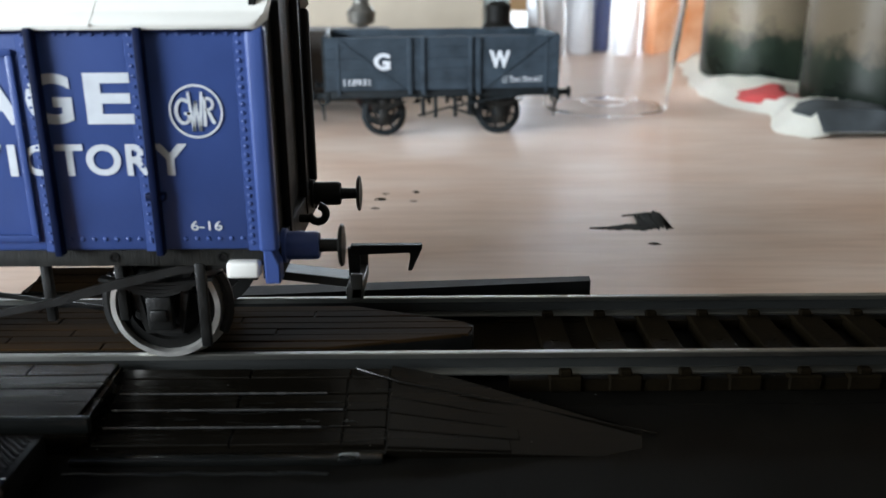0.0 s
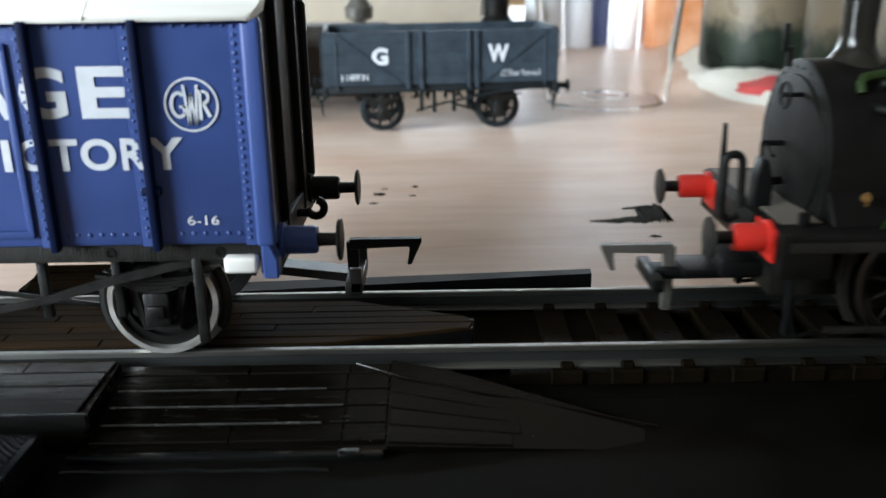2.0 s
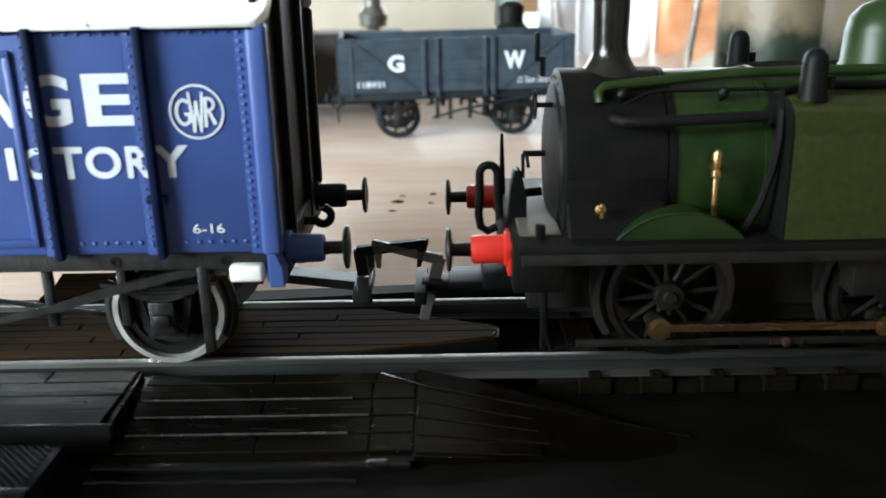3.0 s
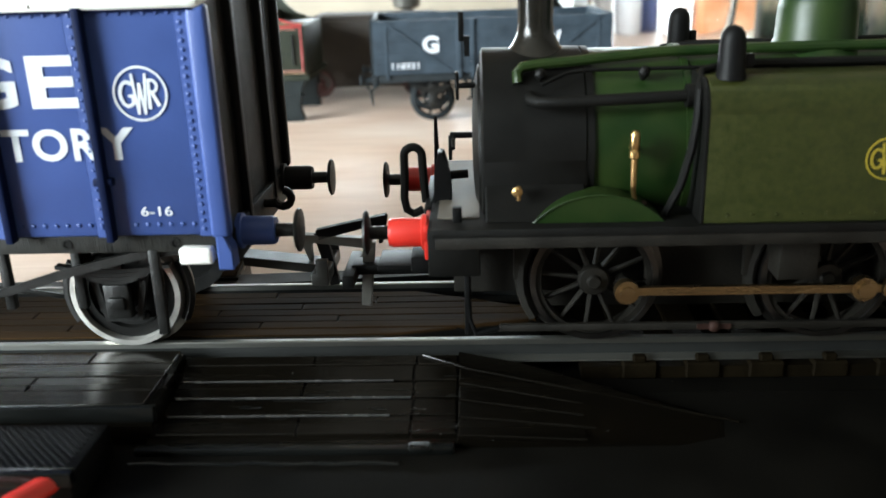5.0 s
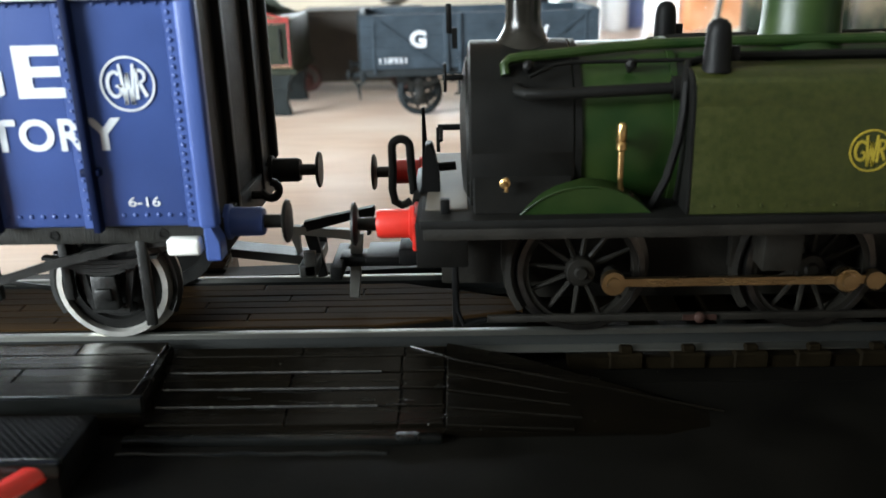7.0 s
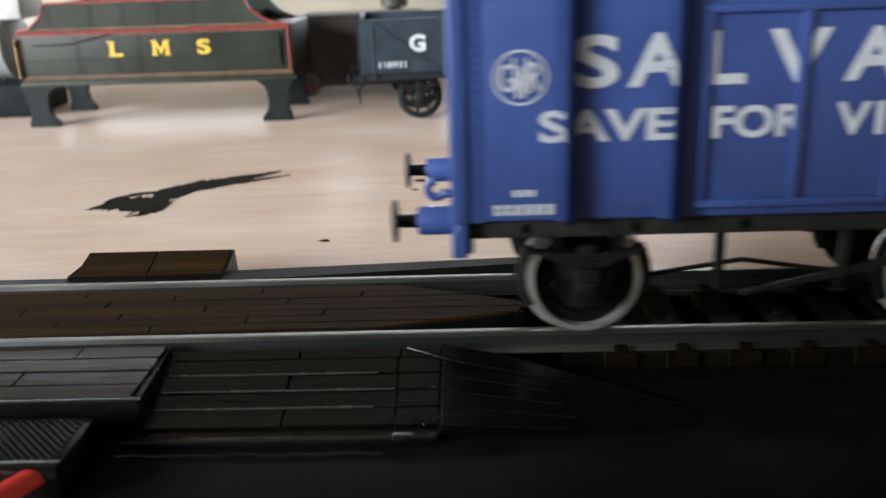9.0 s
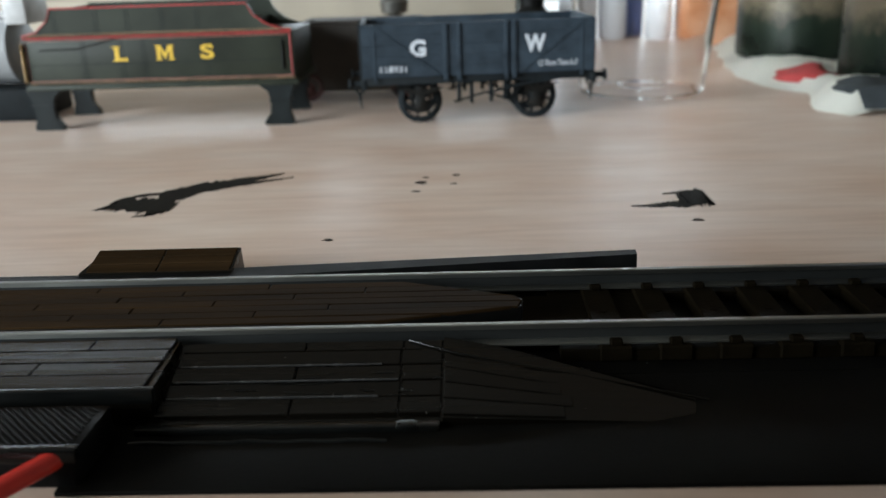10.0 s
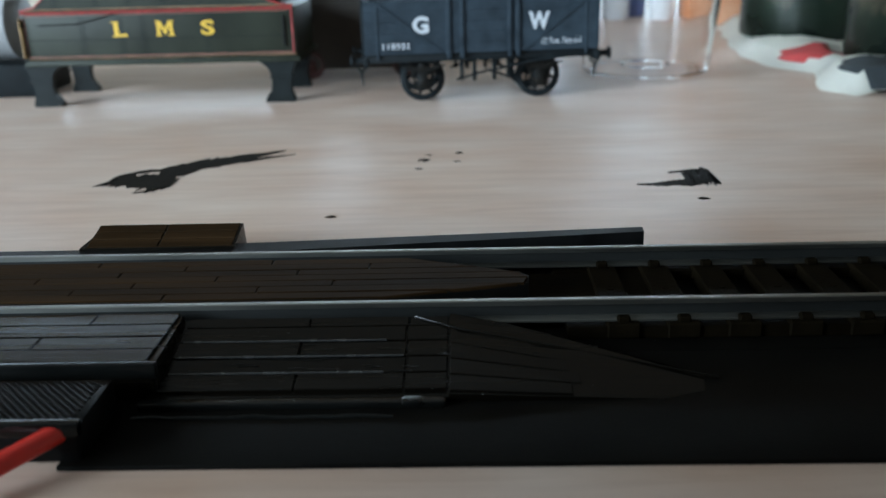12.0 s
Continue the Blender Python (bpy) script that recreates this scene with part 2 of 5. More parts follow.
def writing(name, text, x0, x1, z0, z1, y, material, parent, bold=0.03, shear=0.0, label=""):
    """Letters fitted into a box on a wall that faces -y."""
    cu = bpy.data.curves.new(name, "FONT")
    cu.body, cu.size, cu.offset, cu.shear, cu.extrude, cu.resolution_u = text, 1.0, bold, shear, 0.0, 5
    tmp = bpy.data.objects.new(name, cu)
    scene.collection.objects.link(tmp)
    me = bpy.data.meshes.new_from_object(tmp.evaluated_get(bpy.context.evaluated_depsgraph_get()))
    bpy.data.objects.remove(tmp)
    bpy.data.curves.remove(cu)
    xs, ys = [v.co.x for v in me.vertices], [v.co.y for v in me.vertices]
    a, b, c, d = min(xs), max(xs), min(ys), max(ys)
    for v in me.vertices:
        v.co = Vector((x0 + (v.co.x - a) / (b - a) * (x1 - x0), y, z0 + (v.co.y - c) / (d - c) * (z1 - z0))) * CM
    me.materials.append(material)
    me.name = name
    ob = new(name, me)
    ob.parent = parent
    return tagged(ob, label) if label else ob


def roundel(name, x, z, y, r, material, parent, label):
    """A ring with plain slanted strokes and arcs inside."""
    bm = bmesh.new()
    band(bm, (x, y, z), (0, 1, 0), r * 0.92, r, 0.003, 48)

    def stroke(pts, w):
        """A flat ribbon along a line, in shares of the radius."""
        pts = [Vector(p) for p in pts]
        left, right = [], []
        for i, p in enumerate(pts):
            d = (pts[min(i + 1, len(pts) - 1)] - pts[max(i - 1, 0)]).normalized()
            o = Vector((-d.y, d.x)) * w / 2
            left.append(p + o)
            right.append(p - o)
        prism(bm, [(x + r * p.x, z + r * p.y) for p in left + right[::-1]], y - 0.004, y + 0.002)

    def bow(cx, cz, rx, rz, a0, a1, n=12):
        return [(cx + rx * math.cos(radians(a0 + (a1 - a0) * i / n)), cz + rz * math.sin(radians(a0 + (a1 - a0) * i / n))) for i in range(n + 1)]

    stroke(bow(-0.46, 0.0, 0.27, 0.44, 50, 318), 0.13)
    stroke([(-0.27, -0.36), (-0.27, -0.02)], 0.12)
    stroke([(-0.44, -0.07), (-0.22, -0.07)], 0.11)
    for p, q in (((-0.25, 0.72), (-0.12, -0.74)), ((-0.12, -0.74), (0.0, 0.40)), ((0.0, 0.40), (0.12, -0.74)), ((0.12, -0.74), (0.25, 0.72))):
        stroke([p, q], 0.10)
    stroke([(0.35, 0.54), (0.31, -0.56)], 0.12)
    stroke([(0.34, 0.48)] + bow(0.45, 0.27, 0.19, 0.21, 90, -90, 8) + [(0.34, 0.06)], 0.11)
    stroke([(0.44, 0.04), (0.66, -0.46)], 0.13)
    return part(name, bm, material, parent, label)


# ---- the room and the table ----
def room():
    def wall(name, *a):
        tagged(part(name, box(*a), PLASTER), "plain painted plaster room wall", "wall", kind="structure")
    X0, X1, Y0, Y1, Z0, Z1 = -180, 200, -200, 240, -75, 170
    tagged(part("floor", box(X0, X1, Y0, Y1, Z0 - 5, Z0), mat("brown_floor", (0.22, 0.16, 0.11), 0.6, 0, 0.2, 4)), "brown wooden room floor", "floor", kind="structure")
    tagged(part("ceiling", box(X0 - 10, X1 + 10, Y0 - 10, Y1 + 10, Z1, Z1 + 10), PLASTER), "plain white ceiling", "ceiling", kind="structure")
    wall("wall_east", X1, X1 + 10, Y0, Y1, Z0, Z1)
    wall("wall_south", X0 - 10, X1 + 10, Y0 - 10, Y0, Z0, Z1)
    north = bmesh.new()
    bx(north, X0 - 10, -154, Y1, Y1 + 10, Z0, Z1)
    bx(north, 104, X1 + 10, Y1, Y1 + 10, Z0, Z1)
    bx(north, -154, 104, Y1, Y1 + 10, Z0, 10)
    bx(north, -154, 104, Y1, Y1 + 10, 70, Z1)
    tagged(part("wall_north", north, WARM_PLASTER), "plain wall with a wide window opening", "wall", kind="structure")
    # west wall with its window opening
    west = bmesh.new()
    bx(west, X0 - 10, X0, Y0, -197, Z0, Z1)
    bx(west, X0 - 10, X0, -47, Y1, Z0, Z1)
    bx(west, X0 - 10, X0, -197, -47, Z0, 8)
    bx(west, X0 - 10, X0, -197, -47, 104, Z1)
    tagged(part("wall_west", west, PLASTER), "plain wall with a wide window opening", "wall", kind="structure")
    top = part("table_top", box(-75, 80, -28, 75, -2.5, 0, bev=0.2), WOOD)
    tagged(top, "pale wooden table top with pinkish grain and paint marks", "table", kind="structure")
    # Unseen slab behind the camera, added to shade the foreground and right side.
    tagged(part("smartphone", box(-13.0, 3.6, -11.8, -11.0, 0.0, 8.2, bev=0.25, seg=3), BLACK), "black smartphone, unseen, added to shade the right side", "phone")
    leg = box(-3, 3, -3, 3, -75, -2.5, bev=0.3)
    first = part("table_leg", leg, WOOD)
    first.location = (-0.70, -0.23, 0)
    tagged(first, "square wooden table leg under the table top", "table", kind="structure")
    for x, y in ((0.75, -0.23), (-0.70, 0.70), (0.75, 0.70)):
        copy_thing(first, pose(x, y, 0))


def stain(name, label, strands, seed):
    """Dried paint: ragged flakes round bent lines that run into one another."""
    rnd = random.Random(seed)
    bm = bmesh.new()
    for layer, (line, widths) in enumerate(strands):
        n = 34
        up, lo = [], []
        for i in range(n + 1):
            s = i / n * (len(line) - 1)
            k = min(int(s), len(line) - 2)
            f = s - k
            x = line[k][0] * (1 - f) + line[k + 1][0] * f
            y = line[k][1] * (1 - f) + line[k + 1][1] * f
            w0 = widths[k] * (1 - f) + widths[k + 1] * f
            up.append((x, y + w0 * rnd.uniform(0.66, 1.10)))
            lo.append((x + 0.05 * rnd.uniform(-1, 1), y - w0 * rnd.uniform(0.55, 1.18)))
        top = 0.010 + 0.002 * layer
        for i in range(n):
            q = [bm.verts.new((p[0], p[1], z)) for z in (0.002, top) for p in (up[i], up[i + 1], lo[i + 1], lo[i])]
            bm.faces.new(q[4:])
            for a, b in ((0, 1), (2, 3)):
                bm.faces.new((q[a], q[b], q[b + 4], q[a + 4]))
    return tagged(part(name, bm, INK), label, "paint stain")


def stains():
    stain("paint_stain", "long ragged flake of dried black paint on the table", [
        ([(-7.03, 6.20), (-6.75, 6.55), (-6.35, 6.50), (-5.85, 6.42), (-5.48, 6.25)], [0.03, 0.36, 0.58, 0.72, 0.38]),
        ([(-6.85, 6.80), (-6.50, 7.20), (-6.12, 7.34), (-5.75, 7.25), (-5.30, 7.80), (-4.90, 8.12), (-4.20, 8.52), (-3.78, 8.90)], [0.18, 0.16, 0.12, 0.66, 0.48, 0.32, 0.22, 0.03]),
        ([(-5.55, 7.05), (-5.25, 7.48), (-4.90, 7.72), (-4.45, 8.02), (-3.50, 8.50)], [0.36, 0.16, 0.14, 0.13, 0.02])], 4)
    stain("paint_stain", "thin streak of dried black paint beside a larger one", [([(-6.08, 5.66), (-5.8, 5.80), (-5.55, 6.02)], [0.03, 0.08, 0.05])], 8)
    stain("paint_stain", "small boot-shaped patch of dried black paint on the table", [
        ([(3.40, 5.58), (3.85, 5.57), (4.30, 5.66), (4.55, 5.68)], [0.03, 0.13, 0.24, 0.26]),
        ([(4.38, 5.95), (4.60, 6.00), (4.85, 6.08), (4.96, 6.10)], [0.42, 0.55, 0.62, 0.50]),
        ([(4.15, 6.37), (4.45, 6.44), (4.70, 6.48)], [0.02, 0.07, 0.12])], 11)
    for x, y, r, s in ((-2.07, 3.95, 0.07, 1), (-0.65, 7.75, 0.12, 2), (0.09, 8.35, 0.07, 3), (-0.72, 7.05, 0.06, 5), (0.06, 7.6, 0.04, 6), (4.39, 4.62, 0.08, 7), (-0.55, 8.2, 0.04, 9)):
        stain("paint_speck", "tiny speck of dried dark paint on the table", [([(x - r, y), (x, y), (x + r, y)], [r * 0.3, r, r * 0.4])], s)


# ---- track ----
PITCH = 0.69


def track():
    tr = thing("railway_track", "model railway track with nickel rails on dark sleepers", "track")
    for side in (-1, 1):
        c = side * 0.87
        head = [(c - 0.045, 0.432), (c + 0.045, 0.432), (c + 0.045, 0.488), (c + 0.032, 0.50), (c - 0.032, 0.50), (c - 0.045, 0.488)]
        rail = part("rail", prism(bmesh.new(), head, -40, 70, "x"), RAIL, tr, "worn nickel-silver rail head")
        part("web", prism(bmesh.new(), [(c - 0.022, 0.30), (c + 0.022, 0.30), (c + 0.022, 0.434), (c - 0.022, 0.434)], -40, 70, "x"), WEB, rail, "dark rail web")
        foot = [(c - 0.115, 0.25), (c + 0.115, 0.25), (c + 0.115, 0.27), (c + 0.03, 0.302), (c - 0.03, 0.302), (c - 0.115, 0.27)]
        part("foot", prism(bmesh.new(), foot, -40, 70, "x"), RAIL, rail)
    bm = bmesh.new()
    bx(bm, -0.19, 0.19, -1.07, 1.07, 0.06, 0.25, bev=0.02, seg=1)
    for c in (-0.87, 0.87):
        for s in (-1, 1):
            bx(bm, -0.075, 0.075, c + s * 0.12 - 0.05, c + s * 0.12 + 0.05, 0.24, 0.325, bev=0.02, seg=1)
    cy(bm, (0, 0, 0.24), (0, 0, 0.256), 0.05, n=8)
    first = part("sleeper", bm, SLEEPER, tr)
    for i in range(-2, 62):
        x = 3.42 + i * PITCH
        ob = first if i == -2 else new("sleeper", first.data)
        ob.parent = tr
        ob.location.x = x * CM
    web = bmesh.new()
    for y in (-0.87, 0.87):
        bx(web, 1.4, 45, y - 0.17, y + 0.17, 0.06, 0.20)
    part("sleeper_web", web, SLEEPER, tr)


def plank(parent, corners, depth, material=None):
    """One plank from the four corners of its top."""
    bm = bmesh.new()
    hi = [bm.verts.new(p) for p in corners]
    lo = [bm.verts.new((p[0], p[1], p[2] - depth)) for p in corners]
    bm.faces.new(hi)
    for i in range(4):
        bm.faces.new((lo[i], lo[(i + 1) % 4], hi[(i + 1) % 4], hi[i]))
    bmesh.ops.bevel(bm, geom=[e for e in bm.edges if all(v in hi for v in e.verts)], offset=0.008, segments=1, affect="EDGES")
    return part("plank", bm, material or PLANK, parent)


def planked(parent, x0, x1, y0, y1, z_of, rows, depth=0.03, seed=1, gap=0.018, joints=(), material=None):
    """Planks along x with fine grooves between, on a top that may slope with y."""
    rnd = random.Random(seed)
    w = (y1 - y0) / rows
    for k in range(rows):
        a, b = y0 + k * w + gap / 2, y0 + (k + 1) * w - gap / 2
        cuts = [x0] + sorted(j + rnd.uniform(-0.02, 0.02) for j in joints[k % len(joints)] if x0 < j < x1) + [x1]
        for c, d in zip(cuts, cuts[1:]):
            lift = rnd.uniform(-0.006, 0.006)
            plank(parent, ((c + 0.01, a, z_of(a) + lift), (d - 0.01, a, z_of(a) + lift), (d - 0.01, b, z_of(b) + lift), (c + 0.01, b, z_of(b) + lift)), depth, material)


def rerailer():
    rr = thing("rerailing_ramp", "black plastic planked rerailing ramp fitted round the track", "track ramp")
    # tray under the track
    tray = bmesh.new()
    bx(tray, -3.5, 45, -3.52, -1.35, 0.0, 0.055, bev=0.015)
    bx(tray, -14, 45, -1.35, 1.32, 0.0, 0.055)
    part("base_tray", tray, BASE, rr, "flat black plastic tray")
    # near platform, flush with the rail
    plat = bmesh.new()
    prism(plat, [(-14, -1.02), (-3.02, -1.02), (-3.02, -1.25), (-2.95, -2.34), (-14, -2.34)], 0.05, 0.42, "z", bev=0.02)
    part("platform", plat, PLANK, rr)
    planked(rr, -14, -3.06, -2.24, -1.02, lambda y: 0.455, 4, 0.05, 3, joints=[(-5.6, -8.2), (-4.4, -7.2), (-6.4, -9.0), (-4.0, -7.8)])
    lipm = bmesh.new()
    bx(lipm, -14, -2.93, -2.345, -2.26, 0.30, 0.475, bev=0.02)
    part("platform_edge", lipm, EDGE, rr, "shiny worn platform edge")
    # near ramp, sloping away from the rail
    def slope(y):
        return 0.40 + (y + 1.02) / 1.42 * 0.25
    core = bmesh.new()
    prism(core, [(-1.02, 0.05), (-1.02, 0.36), (-2.44, 0.11), (-2.44, 0.05)], -3.02, 0.05, "x")
    # tapering nose
    n = [(0.05, -1.02), (0.7, -1.12), (2.9, -2.02), (2.9, -2.42), (0.05, -2.44)]
    def nose_z(x, y):
        return slope(y) * max(0.15, 1 - 0.85 * max(0, x - 0.05) / 2.85)
    lo = [core.verts.new((x, y, 0.05)) for x, y in n]
    hi = [core.verts.new((x, y, nose_z(x, y))) for x, y in n]
    core.faces.new(hi)
    for i in range(5):
        core.faces.new((lo[i], lo[(i + 1) % 5], hi[(i + 1) % 5], hi[i]))
    part("ramp", core, PLANK, rr)
    jt = [(-1.55, -0.42), (-0.42,), (-1.6, -0.42), (-0.42,), (-1.0, -0.42)]
    planked(rr, -2.95, 0.04, -2.36, -1.24, slope, 4, 0.06, 5, gap=0.03, joints=jt)
    planked(rr, -2.95, 0.04, -1.24, -1.05, slope, 1, 0.06, 6, gap=0.03, joints=jt)
    for k in range(4):
        a0, a1 = -2.40 + k * 0.27, -2.40 + (k + 1) * 0.27 - 0.02
        b0, b1 = (-2.40 + k * 0.10, -2.40 + (k + 1) * 0.10 - 0.02)
        mid = (0.06 + 1.25 + 0.1 * (k % 2))
        f = (mid - 0.05) / 2.85
        m0, m1 = a0 * (1 - f) + b0 * f, a1 * (1 - f) + b1 * f
        plank(rr, ((0.06, a0, nose_z(0.06, a0) + 0.02), (mid, m0, nose_z(mid, m0) + 0.02), (mid, m1, nose_z(mid, m1) + 0.02), (0.06, a1, nose_z(0.06, a1) + 0.02)), 0.04)
    ridge = bmesh.new()
    tube(ridge, [(-0.35, -1.08, 0.395), (0.16, -1.36, 0.36), (1.5, -1.62, 0.19), (2.86, -2.02, 0.07)], 0.016, 8)
    part("ridge", ridge, PLANK, rr)
    for k in range(1, 4):
        y = -2.36 + k * 0.28
        seam = bmesh.new()
        tube(seam, [(-2.9, y, slope(y) + 0.004), (-0.44 - 0.2 * (k % 2), y, slope(y) + 0.004)], 0.013, 6)
        part("plank_seam", seam, GLOSS, rr)
    marks = random.Random(31)
    scratches = bmesh.new()
    for _ in range(46):
        x, y, ln = marks.uniform(-2.8, 0.0), marks.triangular(-2.38, -1.3, -2.25), marks.uniform(0.05, 0.38)
        y1 = y + marks.uniform(-0.008, 0.008)
        tube(scratches, [(x, y, slope(y) + 0.001), (x + ln, y1, slope(y1) + 0.001)], marks.uniform(0.002, 0.005), 5)
    part("scratch", scratches, EDGE, rr, "fine pale scratches in black plastic")["kind"] = "stuff"
    lip = bmesh.new()
    bx(lip, -3.1, 0.02, -2.56, -2.44, 0.05, 0.13, bev=0.025)
    bx(lip, -0.42, -0.2, -2.58, -2.45, 0.09, 0.15, bev=0.03)
    step = bmesh.new()
    tube(step, [(-3.1 + i * 0.2, -2.70 + 0.012 * math.sin(i * 2.3), 0.055 + 0.006 * math.sin(i * 1.3)) for i in range(14)], 0.022, 8)
    part("ramp_step", step, EDGE, rr)
    part("ramp_lip", lip, EDGE, rr, "shiny worn ramp lip")
    # between the rails
    mid = bmesh.new()
    prism(mid, [(-14, -0.70), (-0.9, -0.70), (1.0, -0.28), (1.02, 0.02), (-0.6, 0.66), (-14, 0.66)], 0.06, 0.45, "z", bev=0.015)
    part("centre_tongue", mid, MATT, rr)
    jm = [(-1.0, -3.4, -6), (-2.3, -4.6, -7), (-1.4, -3.9, -6.6), (-2.9, -5.2), (-1.9, -4.2)]
    def tip(y):
        """Where the pointed end of the tongue cuts a plank off."""
        return min(1.0, -0.9 + (y + 0.70) / 0.42 * 1.9, -0.6 + (0.66 - y) / 0.64 * 1.62)
    w7 = 1.32 / 7
    wavy = random.Random(9)
    for k in range(7):
        a, b = -0.68 + k * w7 + 0.009, -0.68 + (k + 1) * w7 - 0.009
        stops = [j for j in sorted(jm[k % len(jm)]) if j < min(tip(a), tip(b)) - 0.3]
        edges = [-14] + stops
        for c, d in zip(edges, stops + [None]):
            z = 0.475 + wavy.uniform(-0.005, 0.005)
            xa, xb = (tip(a), tip(b)) if d is None else (d - 0.02, d - 0.02)
            plank(rr, ((c, a, z), (xa, a, z), (xb, b, z), (c, b, z)), 0.05, TONGUE)
    infill = bmesh.new()
    prism(infill, [(-0.6, -0.70), (3.0, -0.70), (2.92, 0.70), (-0.6, 0.70)], 0.06, 0.19, "z", bev=0.01)
    part("infill", infill, SLEEPER, rr)
    # outside the far rail
    far = bmesh.new()
    prism(far, [(-14, 1.02), (-3.0, 1.02), (-3.0, 1.30), (-14, 1.30)], 0.05, 0.42, "z")
    v = [far.verts.new(p) for p in ((-3.0, 1.02, 0.05), (2.68, 1.22, 0.05), (2.68, 1.36, 0.05), (-3.0, 1.36, 0.05), (-3.0, 1.02, 0.44), (2.68, 1.22, 0.58), (2.68, 1.36, 0.60), (-3.0, 1.36, 0.46))]
    for f in ((4, 5, 6, 7), (0, 1, 5, 4), (1, 2, 6, 5), (2, 3, 7, 6), (3, 0, 4, 7)):
        far.faces.new([v[i] for i in f])
    part("far_wedge", far, BLACK, rr)
    hump = bmesh.new()
    v = [hump.verts.new(p) for p in ((-5.25, 1.25, 0.05), (-3.0, 1.25, 0.05), (-3.0, 1.95, 0.05), (-5.25, 1.95, 0.05), (-5.2, 1.25, 0.46), (-3.0, 1.25, 0.46), (-3.0, 1.85, 0.60), (-5.0, 1.85, 0.60))]
    for f in ((4, 5, 6, 7), (0, 1, 5, 4), (1, 2, 6, 5), (2, 3, 7, 6), (3, 0, 4, 7)):
        hump.faces.new([v[i] for i in f])
    part("far_platform", hump, PLANK, rr)
    for k in range(3):
        t0, t1 = k / 3 + 0.02, (k + 1) / 3 - 0.02
        for c, d in ((-5.1, -4.1), (-4.08, -3.04)):
            plank(rr, [(x, 1.25 + 0.6 * t, 0.475 + 0.14 * t) for x, t in ((c, t0), (d, t0), (d, t1), (c, t1))], 0.03, TONGUE)
    # wire connector box with a ribbed lid
    con = bmesh.new()
    bx(con, -9, -3.3, -3.42, -2.50, 0.03, 0.40, bev=0.03)
    cb = part("connector_box", con, BLACK, rr, "ribbed black plastic connector box")
    ribs = bmesh.new()
    for i in range(80):
        x = -8.9 + i * 0.08
        a = max(0.0, (x + 3.40) / 0.75)
        if a < 0.95:
            p, q = (x - 0.75 * a, -3.30 + 0.74 * a), (x - 0.75, -2.56)
            prism(ribs, [p, (p[0] + 0.026, p[1]), (q[0] + 0.026, q[1]), q], 0.39, 0.412, "z")
    part("rib", ribs, BLACK, cb)
    rim = bmesh.new()
    bx(rim, -9, -3.28, -3.44, -3.32, 0.30, 0.44, bev=0.02)
    part("rim", rim, EDGE, cb)
    wire = bmesh.new()
    tube(wire, [(-3.46, -3.34, 0.33), (-3.58, -3.50, 0.31), (-3.85, -3.80, 0.26), (-4.4, -4.4, 0.15), (-5.4, -5.2, 0.12), (-8, -6.5, 0.12), (-16, -9, 0.12)], 0.10, 14)
    tagged(part("wire", wire, REDWIRE), "red insulated wire plugged into the connector box", "wire")


# ---- rolling stock pieces ----
def coupling(parent, x0, s, name="coupling"):
    """Tension-lock coupling; s is the way it points along x."""
    def block(a, b, y0, y1, z0, z1, bev):
        bx(bm, min(x0 + s * a, x0 + s * b), max(x0 + s * a, x0 + s * b), y0, y1, z0, z1, bev=bev)
    bm = bmesh.new()
    prism(bm, [(x0, 1.14), (x0 + s * 0.95, 1.02), (x0 + s * 0.95, 1.13), (x0, 1.25)], -0.16, 0.16, bev=0.01)
    block(0.86, 1.06, -0.46, 0.46, 0.98, 1.14, 0.02)
    for y in (-0.42, 0.42):
        block(0.92, 1.06, y - 0.04, y + 0.04, 1.0, 1.30, 0.012)
    return part(name, bm, CAST_GREY, parent, "dark grey plastic coupling bar")


def coupling_hook(parent, s, material, tail=0.63):
    """Pivoted hook with its drop arm; its own pivot is at the origin."""
    bm = bmesh.new()
    pts = [(0, -0.04), (0, 0.09), (0.86, 0.09), (0.87, 0.05), (0.74, -0.24), (0.69, -0.24), (0.73, -0.02), (0.70, 0.0)]
    prism(bm, [(s * a, b) for a, b in pts], -0.05, 0.05, "y", bev=0.008)
    prism(bm, [(s * a, b) for a, b in ((-0.04, 0.05), (0.11, 0.05), (0.10, -tail), (-0.02, -tail))], -0.04, 0.04, "y", bev=0.008)
    return part("coupling_hook", bm, material, parent, "hooked coupling arm with a drop tail")


def buffer(parent, x, y, z, s, shank, head, label):
    bm = bmesh.new()
    lathe(bm, (x, y, z), (s, 0, 0), [(0, 0.19), (0.05, 0.19), (0.06, 0.155), (0.36, 0.155), (0.40, 0.14), (0.405, 0.10)], 20)
    b = part("buffer", bm, shank, parent, label)
    hm = bmesh.new()
    lathe(hm, (x, y, z), (s, 0, 0), [(0.39, 0.075), (0.60, 0.07), (0.615, 0.20), (0.635, 0.235), (0.66, 0.225), (0.675, 0.12), (0.68, 0.01)], 22)
    part("buffer_head", hm, head, b)
    return b


WAGON_SPOKE = {}


